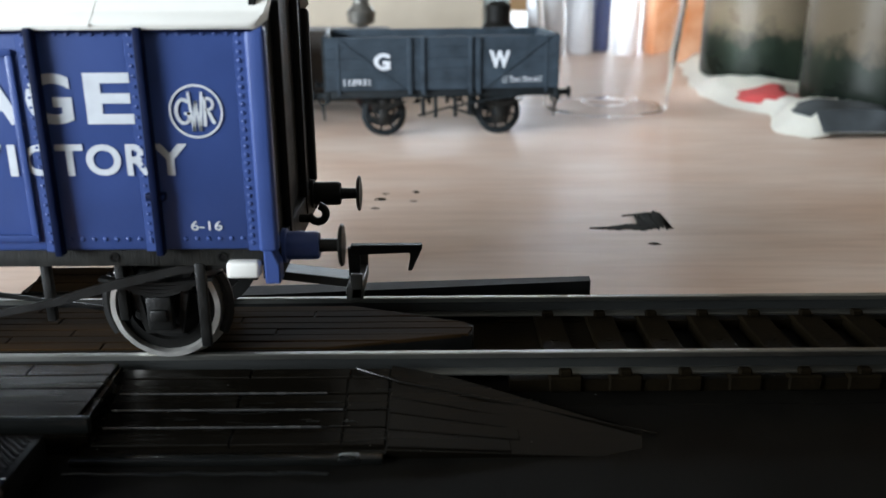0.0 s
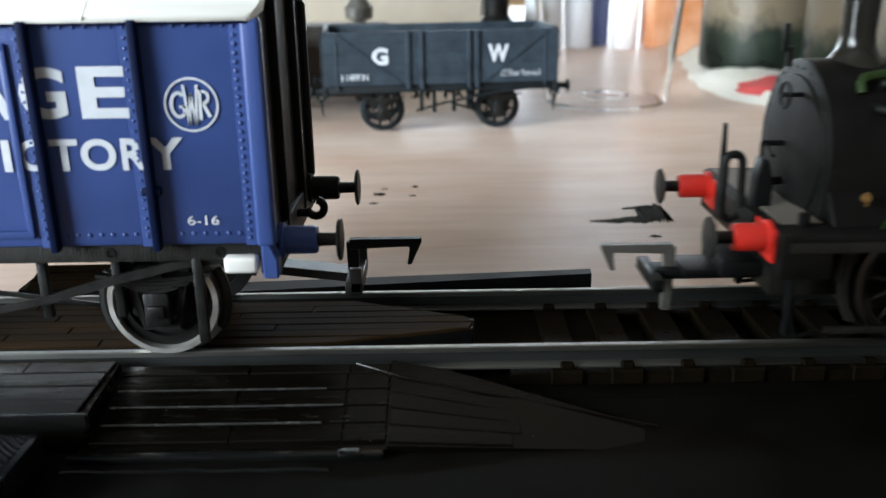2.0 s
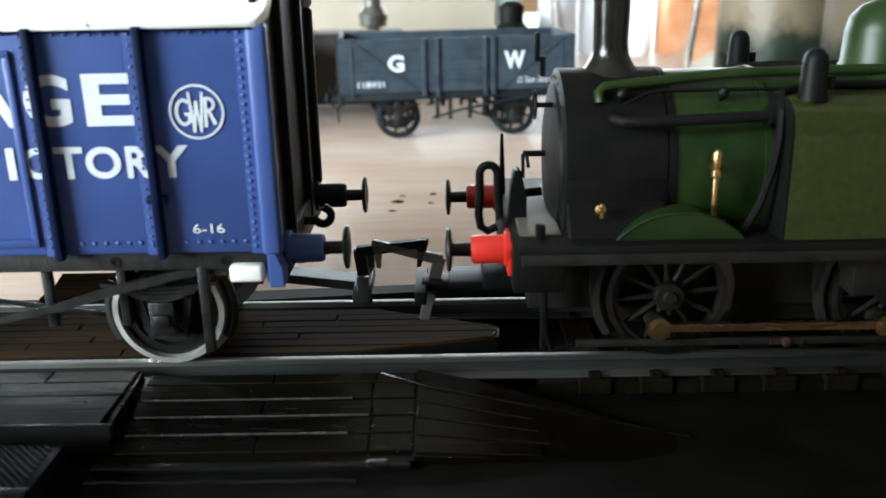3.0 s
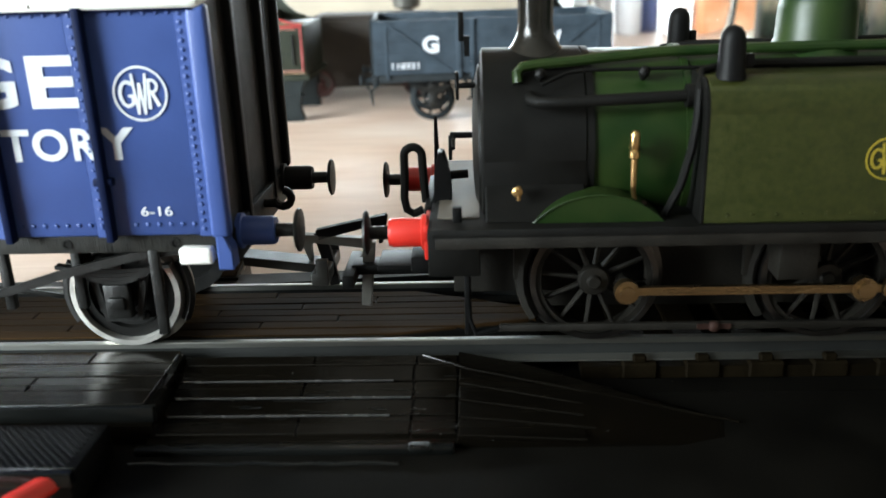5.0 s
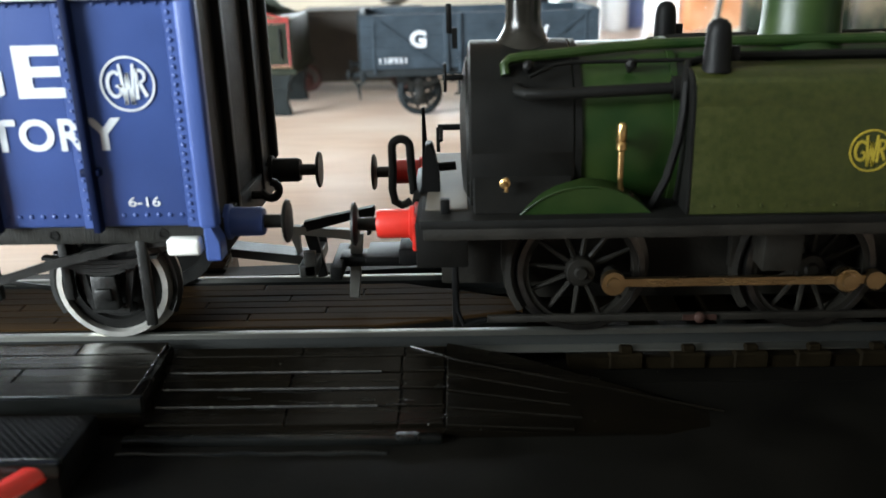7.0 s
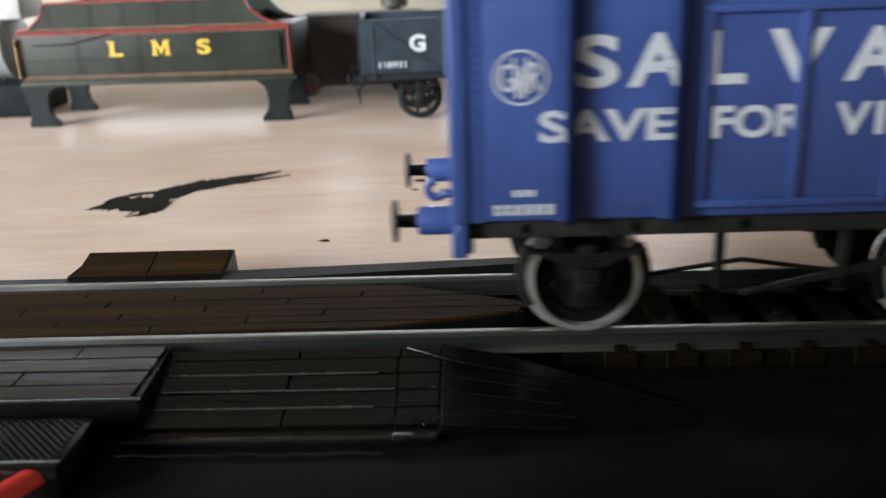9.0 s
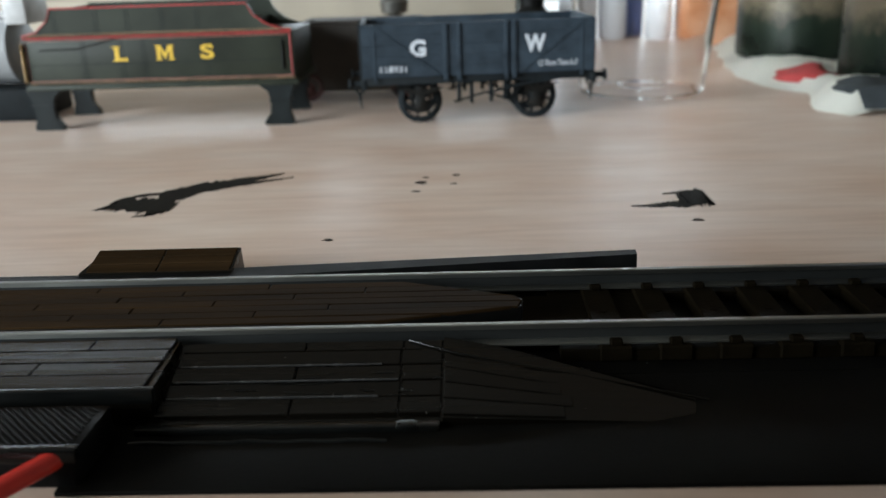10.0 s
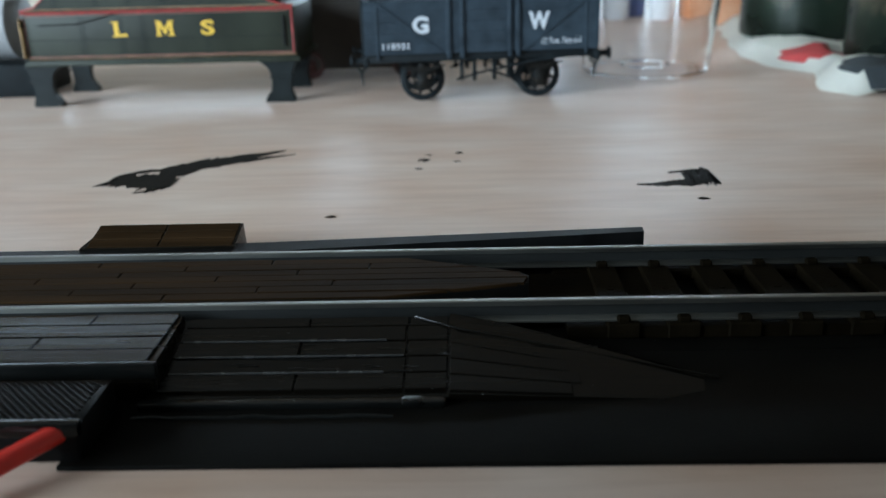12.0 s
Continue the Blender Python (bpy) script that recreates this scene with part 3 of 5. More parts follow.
def wagon_wheels(parent, x, z, r, name="wheelset", rim_mat=None, spoked=False):
    """A wheelset; its axle lies at its own origin."""
    ax = bmesh.new()
    cy(ax, (0, -1.2, 0), (0, 1.2, 0), 0.06, n=10)
    ob = part(name, ax, UNDER, parent)
    put(ob, x, 0, z)
    for s in (-1, 1):
        rim = bmesh.new()
        hoop(rim, (0, s * 0.72, 0), (0, s, 0), [(0, r - 0.09), (0, r + 0.07), (0.06, r + 0.07), (0.09, r), (0.27, r - 0.015), (0.275, r - 0.075), (0.20, r - 0.09)], 48)
        # Far tyre black by default: shade under the body put into the colour.
        wh = part("wheel", rim, rim_mat or (STEEL if s < 0 else UNDER), ob, "steel wheel tyre")
        disc = bmesh.new()
        if spoked:
            lathe(disc, (0, s * 0.74, 0), (0, s, 0), [(0, 0.15), (0.16, 0.15), (0.2, 0.09)], 16)
            part("hub", disc, GREY_DK, ob)
            for k in range(8):
                if s not in WAGON_SPOKE:
                    WAGON_SPOKE[s] = part("spoke", cy(bmesh.new(), (0.1, s * 0.84, 0), (r - 0.06, s * 0.84, 0), 0.045, 0.035, 6), GREY_DK, ob)
                    spoke = WAGON_SPOKE[s]
                else:
                    spoke = new("spoke", WAGON_SPOKE[s].data)
                    spoke.parent = ob
                spoke.matrix_basis = pose(0, 0, 0, 0, 45 * k + 12, 0)
            continue
        lathe(disc, (0, s * 0.78, 0), (0, s, 0), [(0, r - 0.085), (0.14, r - 0.085), (0.145, r - 0.20), (0.10, r - 0.22), (0.09, 0.2), (0.16, 0.16), (0.18, 0.1)], 32)
        for k in range(4):
            a = radians(90 * k + 20)
            cy(disc, (0.33 * math.cos(a), s * 0.90, 0.33 * math.sin(a)), (0.33 * math.cos(a), s * 0.965, 0.33 * math.sin(a)), 0.05, n=8)
        part("wheel_disc", disc, MATT, ob)
    return ob


def axleguard(parent, x, z, y, top, s):
    """W-iron with axlebox and leaf spring; y is its plane, s its outward side."""
    bm = bmesh.new()
    prism(bm, [(x - 0.42, top), (x - 0.30, top), (x - 0.16, z - 0.18), (x + 0.16, z - 0.18), (x + 0.30, top), (x + 0.42, top), (x + 0.2, z - 0.27), (x - 0.2, z - 0.27)], y - 0.03, y + 0.03)
    w = part("axleguard", bm, UNDER, parent)
    b = bmesh.new()
    bx(b, x - 0.14, x + 0.14, min(y, y + s * 0.14), max(y, y + s * 0.14), z - 0.20, z + 0.20, bev=0.03)
    bx(b, x - 0.10, x + 0.10, min(y, y + s * 0.12), max(y, y + s * 0.12), z + 0.18, z + 0.46, bev=0.02)
    bx(b, x - 0.09, x + 0.09, min(y, y + s * 0.18), max(y, y + s * 0.18), z - 0.08, z + 0.06, bev=0.02)
    part("axlebox", b, UNDER, w)
    sp = bmesh.new()
    for k in range(4):
        half = 0.62 - k * 0.12
        pts = [(x - half + half * 2 * i / 8, 0.05 * ((i - 4) / 4) ** 2) for i in range(9)]
        zt = z + 0.20 + (3 - k) * 0.045 * 1.0
        poly = [(px, zt + dz) for px, dz in pts] + [(px, zt + dz + 0.038) for px, dz in reversed(pts)]
        prism(sp, poly, min(y + s * 0.03, y + s * 0.13), max(y + s * 0.03, y + s * 0.13))
    part("leaf_spring", sp, UNDER, w)
    return w


# ---- the blue van ----
def van():
    v = thing("covered_van", "royal blue iron goods van with white roof and lettering", "goods van", at=(-4.42, 0, 0))
    L, Y, Z0, Z1 = 3.30, 1.53, 1.97, 4.22
    bm = bmesh.new()
    bx(bm, -L + 0.06, L - 0.06, -Y, Y, Z0, Z1, bev=0.05)
    body = part("body", bm, BLUE, v)
    # corner posts; the far one towards the engine is black, its shade painted in
    for sx in (-1, 1):
        for sy in (-1, 1):
            c = bmesh.new()
            x0, x1 = sorted((sx * (L - 0.14), sx * (L + 0.06)))
            y0, y1 = sorted((sy * (Y - 0.12), sy * (Y + 0.035)))
            bx(c, x0, x1, y0, y1, Z0 - 0.02, Z1, bev=0.045, seg=3)
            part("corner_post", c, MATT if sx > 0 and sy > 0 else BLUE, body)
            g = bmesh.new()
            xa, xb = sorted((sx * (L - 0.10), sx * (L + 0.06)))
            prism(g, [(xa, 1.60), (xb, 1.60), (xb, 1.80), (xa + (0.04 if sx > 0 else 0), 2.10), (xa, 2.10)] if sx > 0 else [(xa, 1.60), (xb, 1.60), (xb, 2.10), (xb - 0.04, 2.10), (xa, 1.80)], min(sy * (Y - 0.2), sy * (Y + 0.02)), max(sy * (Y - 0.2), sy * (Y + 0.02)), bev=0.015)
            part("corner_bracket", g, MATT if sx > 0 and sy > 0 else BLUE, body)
    # side ribs with rivets
    for sy in (-1, 1):
        for x in (-2.17, -1.14, 1.14, 2.17):
            r = bmesh.new()
            bx(r, x - 0.038, x + 0.038, min(sy * Y, sy * (Y + 0.13)), max(sy * Y, sy * (Y + 0.13)), Z0 - 0.02, Z1, bev=0.015)
            part("rib", r, BLUE_SHADED, body)
            st = bmesh.new()
            xx = x - 0.11
            bx(st, xx - 0.06, xx + 0.08, min(sy * Y, sy * (Y + 0.006)), max(sy * Y, sy * (Y + 0.006)), Z0, Z1, bev=0.005, seg=1)
            for k in range(22):
                rivet(st, (xx, sy * (Y + 0.005), Z0 + 0.10 + k * 0.099), (0, sy, 0), 0.021)
            part("rivet_strip", st, BLUE, body)
        e = bmesh.new()
        for sx in (-1, 1):
            xx = sx * 3.10
            es = bmesh.new()
            bx(es, xx - 0.05, xx + 0.07, min(sy * Y, sy * (Y + 0.006)), max(sy * Y, sy * (Y + 0.006)), Z0, Z1, bev=0.005, seg=1)
            part("edge_strip", es, BLUE, body)
            for k in range(26):
                rivet(e, (xx, sy * (Y + 0.005), Z0 + 0.08 + k * 0.084), (0, sy, 0), 0.027)
        for lo in (Z0 + 0.13, Z1 - 0.06):
            for k in range(52):
                x = -3.0 + k * (6.0 / 51)
                if abs(x) > 1.22 and min(abs(abs(x) - 2.17), abs(abs(x) - 2.28)) > 0.09:
                    rivet(e, (x, sy * Y, lo), (0, sy, 0), 0.027)
        part("rivet", e, BLUE, body)["kind"] = "stuff"
        rail = bmesh.new()
        bx(rail, -L + 0.05, L - 0.05, min(sy * Y, sy * (Y + 0.05)), max(sy * Y, sy * (Y + 0.05)), Z1 - 0.05, Z1 + 0.02, bev=0.015)
        part("cornice", rail, BLUE_SHADED, body)
        for z0, z1 in ((2.08, 2.16), (3.95, 4.02)):
            d = bmesh.new()
            bx(d, -0.95, 0.93, min(sy * Y, sy * (Y + 0.045)), max(sy * Y, sy * (Y + 0.045)), z0, z1, bev=0.015)
            part("door_frame", d, BLUE, body)
        for x0, x1 in ((-0.05, 0.05), (-0.93, -0.86), (0.86, 0.93)):
            d = bmesh.new()
            bx(d, x0, x1, min(sy * Y, sy * (Y + 0.04)), max(sy * Y, sy * (Y + 0.04)), 2.12, 3.98, bev=0.012)
            part("door_stile", d, BLUE, body)
        lt = bmesh.new()
        bx(lt, 2.07, 2.27, min(sy * Y, sy * (Y + 0.10)), max(sy * Y, sy * (Y + 0.10)), 2.52, 2.60, bev=0.02)
        part("door_latch", lt, BLUE_SHADED, body)
    # ends: stanchions and planking in blue, towards the engine black with painted-in shade
    for sx in (-1, 1):
        for y in (-0.62, 0.62):
            s = bmesh.new()
            xa, xb = sorted((sx * (L - 0.08), sx * (L + 0.06)))
            bx(s, xa, xb, y - 0.06, y + 0.06, 1.75, Z1 + 0.2, bev=0.02)
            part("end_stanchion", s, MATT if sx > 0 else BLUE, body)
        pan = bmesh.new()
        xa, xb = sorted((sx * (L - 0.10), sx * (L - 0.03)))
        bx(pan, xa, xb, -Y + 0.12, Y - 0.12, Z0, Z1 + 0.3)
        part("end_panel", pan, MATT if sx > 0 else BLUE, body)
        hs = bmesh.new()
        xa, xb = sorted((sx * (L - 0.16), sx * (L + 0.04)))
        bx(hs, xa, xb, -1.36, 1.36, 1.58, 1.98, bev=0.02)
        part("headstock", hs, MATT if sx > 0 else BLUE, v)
    # roof
    rf = bmesh.new()
    R = 2.43
    cz = 4.86 - R
    half = math.degrees(math.asin(1.62 / R))
    out = [(R * math.sin(radians(a)), cz + R * math.cos(radians(a))) for a in [-half + 2 * half * i / 20 for i in range(21)]]
    inn = [((R - 0.1) * math.sin(radians(a)), cz + (R - 0.1) * math.cos(radians(a))) for a in [half - 2 * half * i / 20 for i in range(21)]]
    prism(rf, out + inn, -L - 0.10, L + 0.08, "x", bev=0.03)
    for vert in rf.verts:  # rounded eave corners
        if abs(vert.co.x) > L:
            vert.co.x -= math.copysign(0.16 * max(0, (abs(vert.co.y) - 1.40) / 0.22) ** 2, vert.co.x)
    prism(rf, [(-Y, 4.2)] + [(p[0] * 0.94, p[1] - 0.05) for p in out] + [(Y, 4.2)], -L + 0.1, L - 0.08, "x")
    roof = part("roof", rf, WHITE, v, "white painted curved roof")
    for x in (1.72,):
        s = bmesh.new()
        o2 = [((R + 0.004) * math.sin(radians(a)), cz + (R + 0.004) * math.cos(radians(a))) for a in [-half + 2 * half * i / 20 for i in range(21)]]
        i2 = [((R - 0.02) * math.sin(radians(a)), cz + (R - 0.02) * math.cos(radians(a))) for a in [half - 2 * half * i / 20 for i in range(21)]]
        prism(s, o2 + i2, x - 0.006, x + 0.006, "x")
        part("roof_strip", s, WHITE, roof)
    # lettering
    yl = -Y - 0.011
    for ch, x0, x1 in (("S", -2.17, -1.73), ("A", -1.64, -1.08), ("L", -0.93, -0.54), ("V", -0.34, 0.24), ("A", 0.38, 0.94), ("G", 0.99, 1.44), ("E", 1.57, 2.03)):
        writing("lettering", ch, x0, x1, 3.29, 3.79, yl, LETTER, body, 0.03, label="large white painted letter on blue")
    for word, x0, x1 in (("SAVE", -2.48, -1.18), ("FOR", -0.82, 0.08)):
        writing("lettering", word, x0, x1, 2.77, 3.09, yl, LETTER, body, 0.03, label="white painted slogan word on blue")
    for ch, x0, x1 in (("V", 0.35, 0.68), ("I", 0.73, 0.81), ("C", 0.87, 1.17), ("T", 1.20, 1.48), ("O", 1.50, 1.85), ("R", 1.90, 2.14), ("Y", 2.16, 2.52)):
        writing("lettering", ch, x0, x1, 2.77, 3.09, yl, LETTER, body, 0.03, label="white painted slogan letter on blue")
    writing("lettering", "6-16", 2.48, 2.80, 2.19, 2.29, yl, LETTER, body, 0.01)
    for z, w, h in ((2.27, 0.24, 0.07), (2.10, 0.62, 0.11)):
        b = bmesh.new()
        n = 3 if w < 0.4 else 6
        for k in range(n):
            x = -2.62 - w / 2 + k * w / n
            bx(b, x, x + w / n * 0.75, yl - 0.002, yl + 0.002, z - h / 2, z + h / 2)
        part("lettering", b, LETTER, body, "small white unreadable marks")
    roundel("emblem", 2.64, 3.41, yl, 0.265, LETTER, body, "round white painted emblem")
    roundel("emblem", -2.66, 3.41, yl, 0.265, LETTER, body, "round white painted emblem")
    # underframe
    for sy in (-1, 1):
        s = bmesh.new()
        bx(s, -L + 0.1, L - 0.1, min(sy * 1.28, sy * 1.44), max(sy * 1.28, sy * 1.44), 1.77, 1.98, bev=0.015)
        sol = part("solebar", s, mat("grimy_solebar", (0.013, 0.013, 0.011), 0.6, 0, 0.5, 400, 0.4, stretch=(2, 1, 0.2), spec=0.3), v)
        for x in (-2.6, -1.5, -0.4, 1.62, 2.75):
            ho = bmesh.new()
            lathe(ho, (x, sy * 1.43, 1.87), (0, sy, 0), [(0, 0.055), (0.02, 0.055), (0.021, 0.035), (0.012, 0.03)], 14)
            part("bolt_hole", ho, MATT, sol)
        for x in (-1.94, 1.94):
            axleguard(v, x, 1.13, sy * 1.08, 1.78, sy)
        for x in (-0.55, 0.75, 1.55):
            h = bmesh.new()
            bx(h, x - 0.05, x + 0.05, min(sy * 1.10, sy * 1.20), max(sy * 1.10, sy * 1.20), 1.05, 1.80, bev=0.015)
            part("hanger", h, UNDER, v)
        lv = bmesh.new()
        prism(lv, [(-0.35, 1.06), (0.9, 1.30), (1.6, 1.50), (2.3, 1.67), (2.9, 1.73), (2.9, 1.81), (2.25, 1.75), (1.5, 1.575), (0.85, 1.375), (-0.35, 1.12)], min(sy * 1.34, sy * 1.39), max(sy * 1.34, sy * 1.39), bev=0.01)
        lev = part("brake_lever", lv, UNDER, v)
        wc = bmesh.new()
        bx(wc, 2.80, 3.15, sy * 1.47 - 0.09, sy * 1.47 + 0.09, 1.66, 1.84, bev=0.04, seg=3)
        part("lever_grip", wc, WHITE, lev, "white painted lever end")
        lg = bmesh.new()
        bx(lg, 2.44, 2.55, min(sy * 1.36, sy * 1.45), max(sy * 1.36, sy * 1.45), 0.84, 1.80, bev=0.02)
        part("lever_guide", lg, UNDER, v)
        tr = bmesh.new()
        tube(tr, [(-1.7, sy * 0.75, 1.0), (-0.2, sy * 0.8, 1.25), (1.5, sy * 0.78, 0.98)], 0.03, 6)
        part("tie_rod", tr, UNDER, v)
        for x in (1.22, 2.66, -1.22, -2.66):
            b = bmesh.new()
            pts = arc((1.94 if x > 0 else -1.94, 0, 1.13), 0.69, 150 if abs(x) < 2 and x > 0 or x < -2 else -30, 210 if abs(x) < 2 and x > 0 or x < -2 else 30, 6)
            tube(b, [(p[0], sy * 0.86, p[2]) for p in pts], 0.06, 6)
            part("brake_shoe", b, UNDER, v)
        # Black far buffer by the engine: shade put into its colour.
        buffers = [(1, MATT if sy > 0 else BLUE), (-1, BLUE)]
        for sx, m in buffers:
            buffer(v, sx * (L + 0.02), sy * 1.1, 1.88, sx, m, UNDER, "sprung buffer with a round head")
    fl = bmesh.new()
    bx(fl, -L + 0.12, L - 0.12, -1.2, 1.2, 1.80, 1.96)
    part("floor", fl, UNDER, v)
    # cast drawhooks; the engine-end one black for that end's shade
    for s in (-1, 1):
        dh = bmesh.new()
        pts = [(s * 3.3, 0, 1.86), (s * 3.46, 0, 1.86)] + [(s * p[0], 0, p[2]) for p in arc((3.56, 0, 1.92), 0.10, 200, 440, 10)]
        tube(dh, pts, 0.05, 8)
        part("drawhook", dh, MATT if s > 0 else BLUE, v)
    coupling(v, 3.05, 1)
    hook = coupling_hook(v, 1, BLACK)
    put(hook, 3.94, 0, 1.44)
    w1 = wagon_wheels(v, 1.94, 1.13, 0.63)
    w2 = wagon_wheels(v, -1.94, 1.13, 0.63)
    return v, hook, (w1, w2)


# ---- the green tank engine ----
SPOKE = {}


def driving_wheel(parent, x, z, r):
    """A pair of spoked wheels on one axle, which lies at its own origin."""
    a = bmesh.new()
    cy(a, (0, -0.9, 0), (0, 0.9, 0), 0.1, n=12)
    ob = put(part("driving_wheelset", a, MATT, parent), x, 0, z)
    for s in (-1, 1):
        t = bmesh.new()
        hoop(t, (0, s * 0.72, 0), (0, s, 0), [(0, r - 0.08), (0, r + 0.07), (0.05, r + 0.07), (0.08, r), (0.25, r - 0.01), (0.255, r - 0.07)], 48)
        # Near tyres in a darker metal than the far ones.
        part("tyre", t, STEEL if s > 0 else mat("dark_tyre", (0.07, 0.065, 0.06), 0.4, 1.0, 0.2, 600), ob)
        w = bmesh.new()
        band(w, (0, s * 0.86, 0), (0, 1, 0), r - 0.13, r - 0.07, 0.09, 40)
        for k in range(12):
            if s not in SPOKE:
                sp = bmesh.new()
                cy(sp, (0.15, s * 0.88, 0), (r - 0.1, s * 0.88, 0), 0.034, 0.024, 6)
                SPOKE[s] = part("spoke", sp, DUSTY, ob)
                spoke = SPOKE[s]
            else:
                spoke = new("spoke", SPOKE[s].data)
                spoke.parent = ob
            spoke.matrix_basis = pose(0, 0, 0, 0, math.degrees(2 * math.pi * k / 12 + 0.12), 0)
        lathe(w, (0, s * 0.80, 0), (0, s, 0), [(0, 0.17), (0.16, 0.17), (0.19, 0.15), (0.20, 0.08), (0.24, 0.06)], 20)
        c = 0.325
        an = radians(-10)
        cy(w, (c * math.cos(an), s * 0.84, c * math.sin(an)), (c * math.cos(an), s * 1.0, c * math.sin(an)), 0.10, n=14)
        part("spoked_centre", w, DUSTY, ob)
        p = bmesh.new()
        cy(p, (c * math.cos(an), s * 0.98, c * math.sin(an)), (c * math.cos(an), s * 1.2, c * math.sin(an)), 0.05, n=12)
        part("crankpin", p, ROD, ob)
    return ob


def coupling_rod(parent):
    """Side rod for three axles; its own origin is the middle axle."""
    bm = bmesh.new()
    span = 2.46
    for x0, x1 in ((-span, 0), (0, span)):
        pts = [(x0 + 0.1, -0.05), (x0 + 0.3, -0.045), (x1 - 0.3, -0.045), (x1 - 0.1, -0.05), (x1 - 0.1, 0.05), (x1 - 0.3, 0.045), (x0 + 0.3, 0.045), (x0 + 0.1, 0.05)]
        prism(bm, pts, -0.03, 0.03, bev=0.008)
    for x in (-span, 0, span):
        cy(bm, (x, -0.06, 0), (x, 0.04, 0), 0.13, n=20)
        cy(bm, (x, -0.10, 0), (x, -0.05, 0), 0.075, n=12)
    cy(bm, (0.28, -0.07, 0), (0.28, 0.04, 0), 0.10, n=16)
    return part("coupling_rod", bm, ROD, parent, "bronze-coloured side rod")


def engine():
    e = thing("tank_engine", "green six-wheeled model tank engine with black smokebox", "steam engine")
    BZ, BR = 2.56, 1.01
    # frames and footplate
    bm = bmesh.new()
    bx(bm, -0.18, 9.7, -1.50, 1.50, 1.88, 1.97, bev=0.01)
    foot = part("footplate", bm, MATT, e)
    for sy in (-1, 1):
        v = bmesh.new()
        y0, y1 = sorted((sy * 1.42, sy * 1.49))
        bx(v, -0.15, 9.65, y0, y1, 1.76, 1.89, bev=0.008)
        part("valance", v, DUSTY, foot)
    fr = bmesh.new()
    bx(fr, 0.0, 9.4, -0.62, 0.62, 0.95, 1.88, bev=0.02)
    bx(fr, 1.0, 8.6, -0.50, 0.50, 0.72, 0.95)
    part("chassis", fr, DUSTY, e)
    bb = bmesh.new()
    for y0, y1 in ((-1.28, -0.70), (0.70, 1.28)):
        bx(bb, -0.275, -0.225, y0, y1, 1.58, 1.95, bev=0.012)
    beam = part("buffer_beam", bb, RED, e, "red buffer beam")
    blk = bmesh.new()
    bx(blk, -0.23, 0.30, -1.47, 1.47, 1.46, 1.96, bev=0.015)
    bx(blk, -0.30, -0.22, -0.70, 0.70, 1.52, 1.98, bev=0.02)
    part("beam_block", blk, MATT, e)
    for sy in (-1, 1):
        buffer(e, -0.25, sy * 1.1, 1.83, -1, RED, UNDER, "red buffer with a dark round head")
    # smokebox
    sm = bmesh.new()
    lathe(sm, (0.33, 0, BZ), (1, 0, 0), [(0, BR - 0.04), (0.025, BR + 0.01), (1.07, BR + 0.01), (1.08, BR)], 56)
    prism(sm, [(-0.96, 1.95), (0.96, 1.95), (1.0, 2.2), (1.02, 2.56), (-1.02, 2.56), (-1.0, 2.2)], 0.34, 1.42, "x", bev=0.02)
    prism(sm, [(-1.28, 1.96), (-0.8, 1.96), (-0.86, 2.34), (-1.0, 2.30)], 0.36, 1.40, "x", bev=0.02)
    box_ = part("smokebox", sm, MATT, e, "matt black smokebox")
    dr = bmesh.new()
    lathe(dr, (0.34, 0, BZ), (-1, 0, 0), [(0, 0.86), (0.04, 0.84), (0.08, 0.65), (0.105, 0.35), (0.11, 0.02)], 40)
    door = part("smokebox_door", dr, MATT, box_)
    rv = bmesh.new()
    for k in range(30):
        a = 2 * math.pi * k / 30
        rivet(rv, (0.33, 0.93 * math.cos(a), BZ + 0.93 * math.sin(a)), (-1, 0, 0), 0.022)
    part("rivet_ring", rv, MATT, box_)
    dart = bmesh.new()
    cy(dart, (0.25, 0, 2.62), (-0.02, 0, 2.62), 0.035, n=10)
    for a in (200, 262):
        x = 0.02 if a == 200 else -0.02
        cy(dart, (x, 0, 2.62), (x - 0.0, 0.28 * math.cos(radians(a)), 2.62 + 0.28 * math.sin(radians(a))), 0.022, n=8)
    part("door_dart", dart, BLACK, door)
    wheelm = bmesh.new()
    torus(wheelm, (0.08, -0.28, 3.22), (1, 0, 0), 0.14, 0.02, 20, 6)
    cy(wheelm, (0.3, -0.28, 3.22), (0.05, -0.28, 3.22), 0.03, n=8)
    part("hand_wheel", wheelm, BLACK, door)
    li = bmesh.new()
    bx(li, 0.16, 0.22, -0.03, 0.03, 3.5, 3.72)
    bx(li, 0.10, 0.16, -0.03, 0.03, 3.66, 3.98, bev=0.01)
    part("lamp_iron", li, BLACK, box_)
    # boiler
    bo = bmesh.new()
    lathe(bo, (1.41, 0, BZ), (1, 0, 0), [(0, BR - 0.02), (5.3, BR - 0.02)], 56)
    boiler = part("boiler", bo, GREEN, e, "dark green boiler barrel")
    for x in (1.42, 2.42, 4.8):
        b = bmesh.new()
        lathe(b, (x, 0, BZ), (1, 0, 0), [(0, BR - 0.02), (0.0, BR + 0.006), (0.07, BR + 0.006), (0.07, BR - 0.02)], 56)
        part("boiler_band", b, GREEN if x > 2 else MATT, boiler)
    ch = bmesh.new()
    lathe(ch, (0.94, 0, 3.42), (0, 0, 1), [(0, 0.46), (0.10, 0.36), (0.18, 0.27), (0.30, 0.205), (0.42, 0.19), (1.5, 0.215), (1.52, 0.27), (1.66, 0.29), (1.70, 0.22), (1.70, 0.15), (1.5, 0.14)], 32)
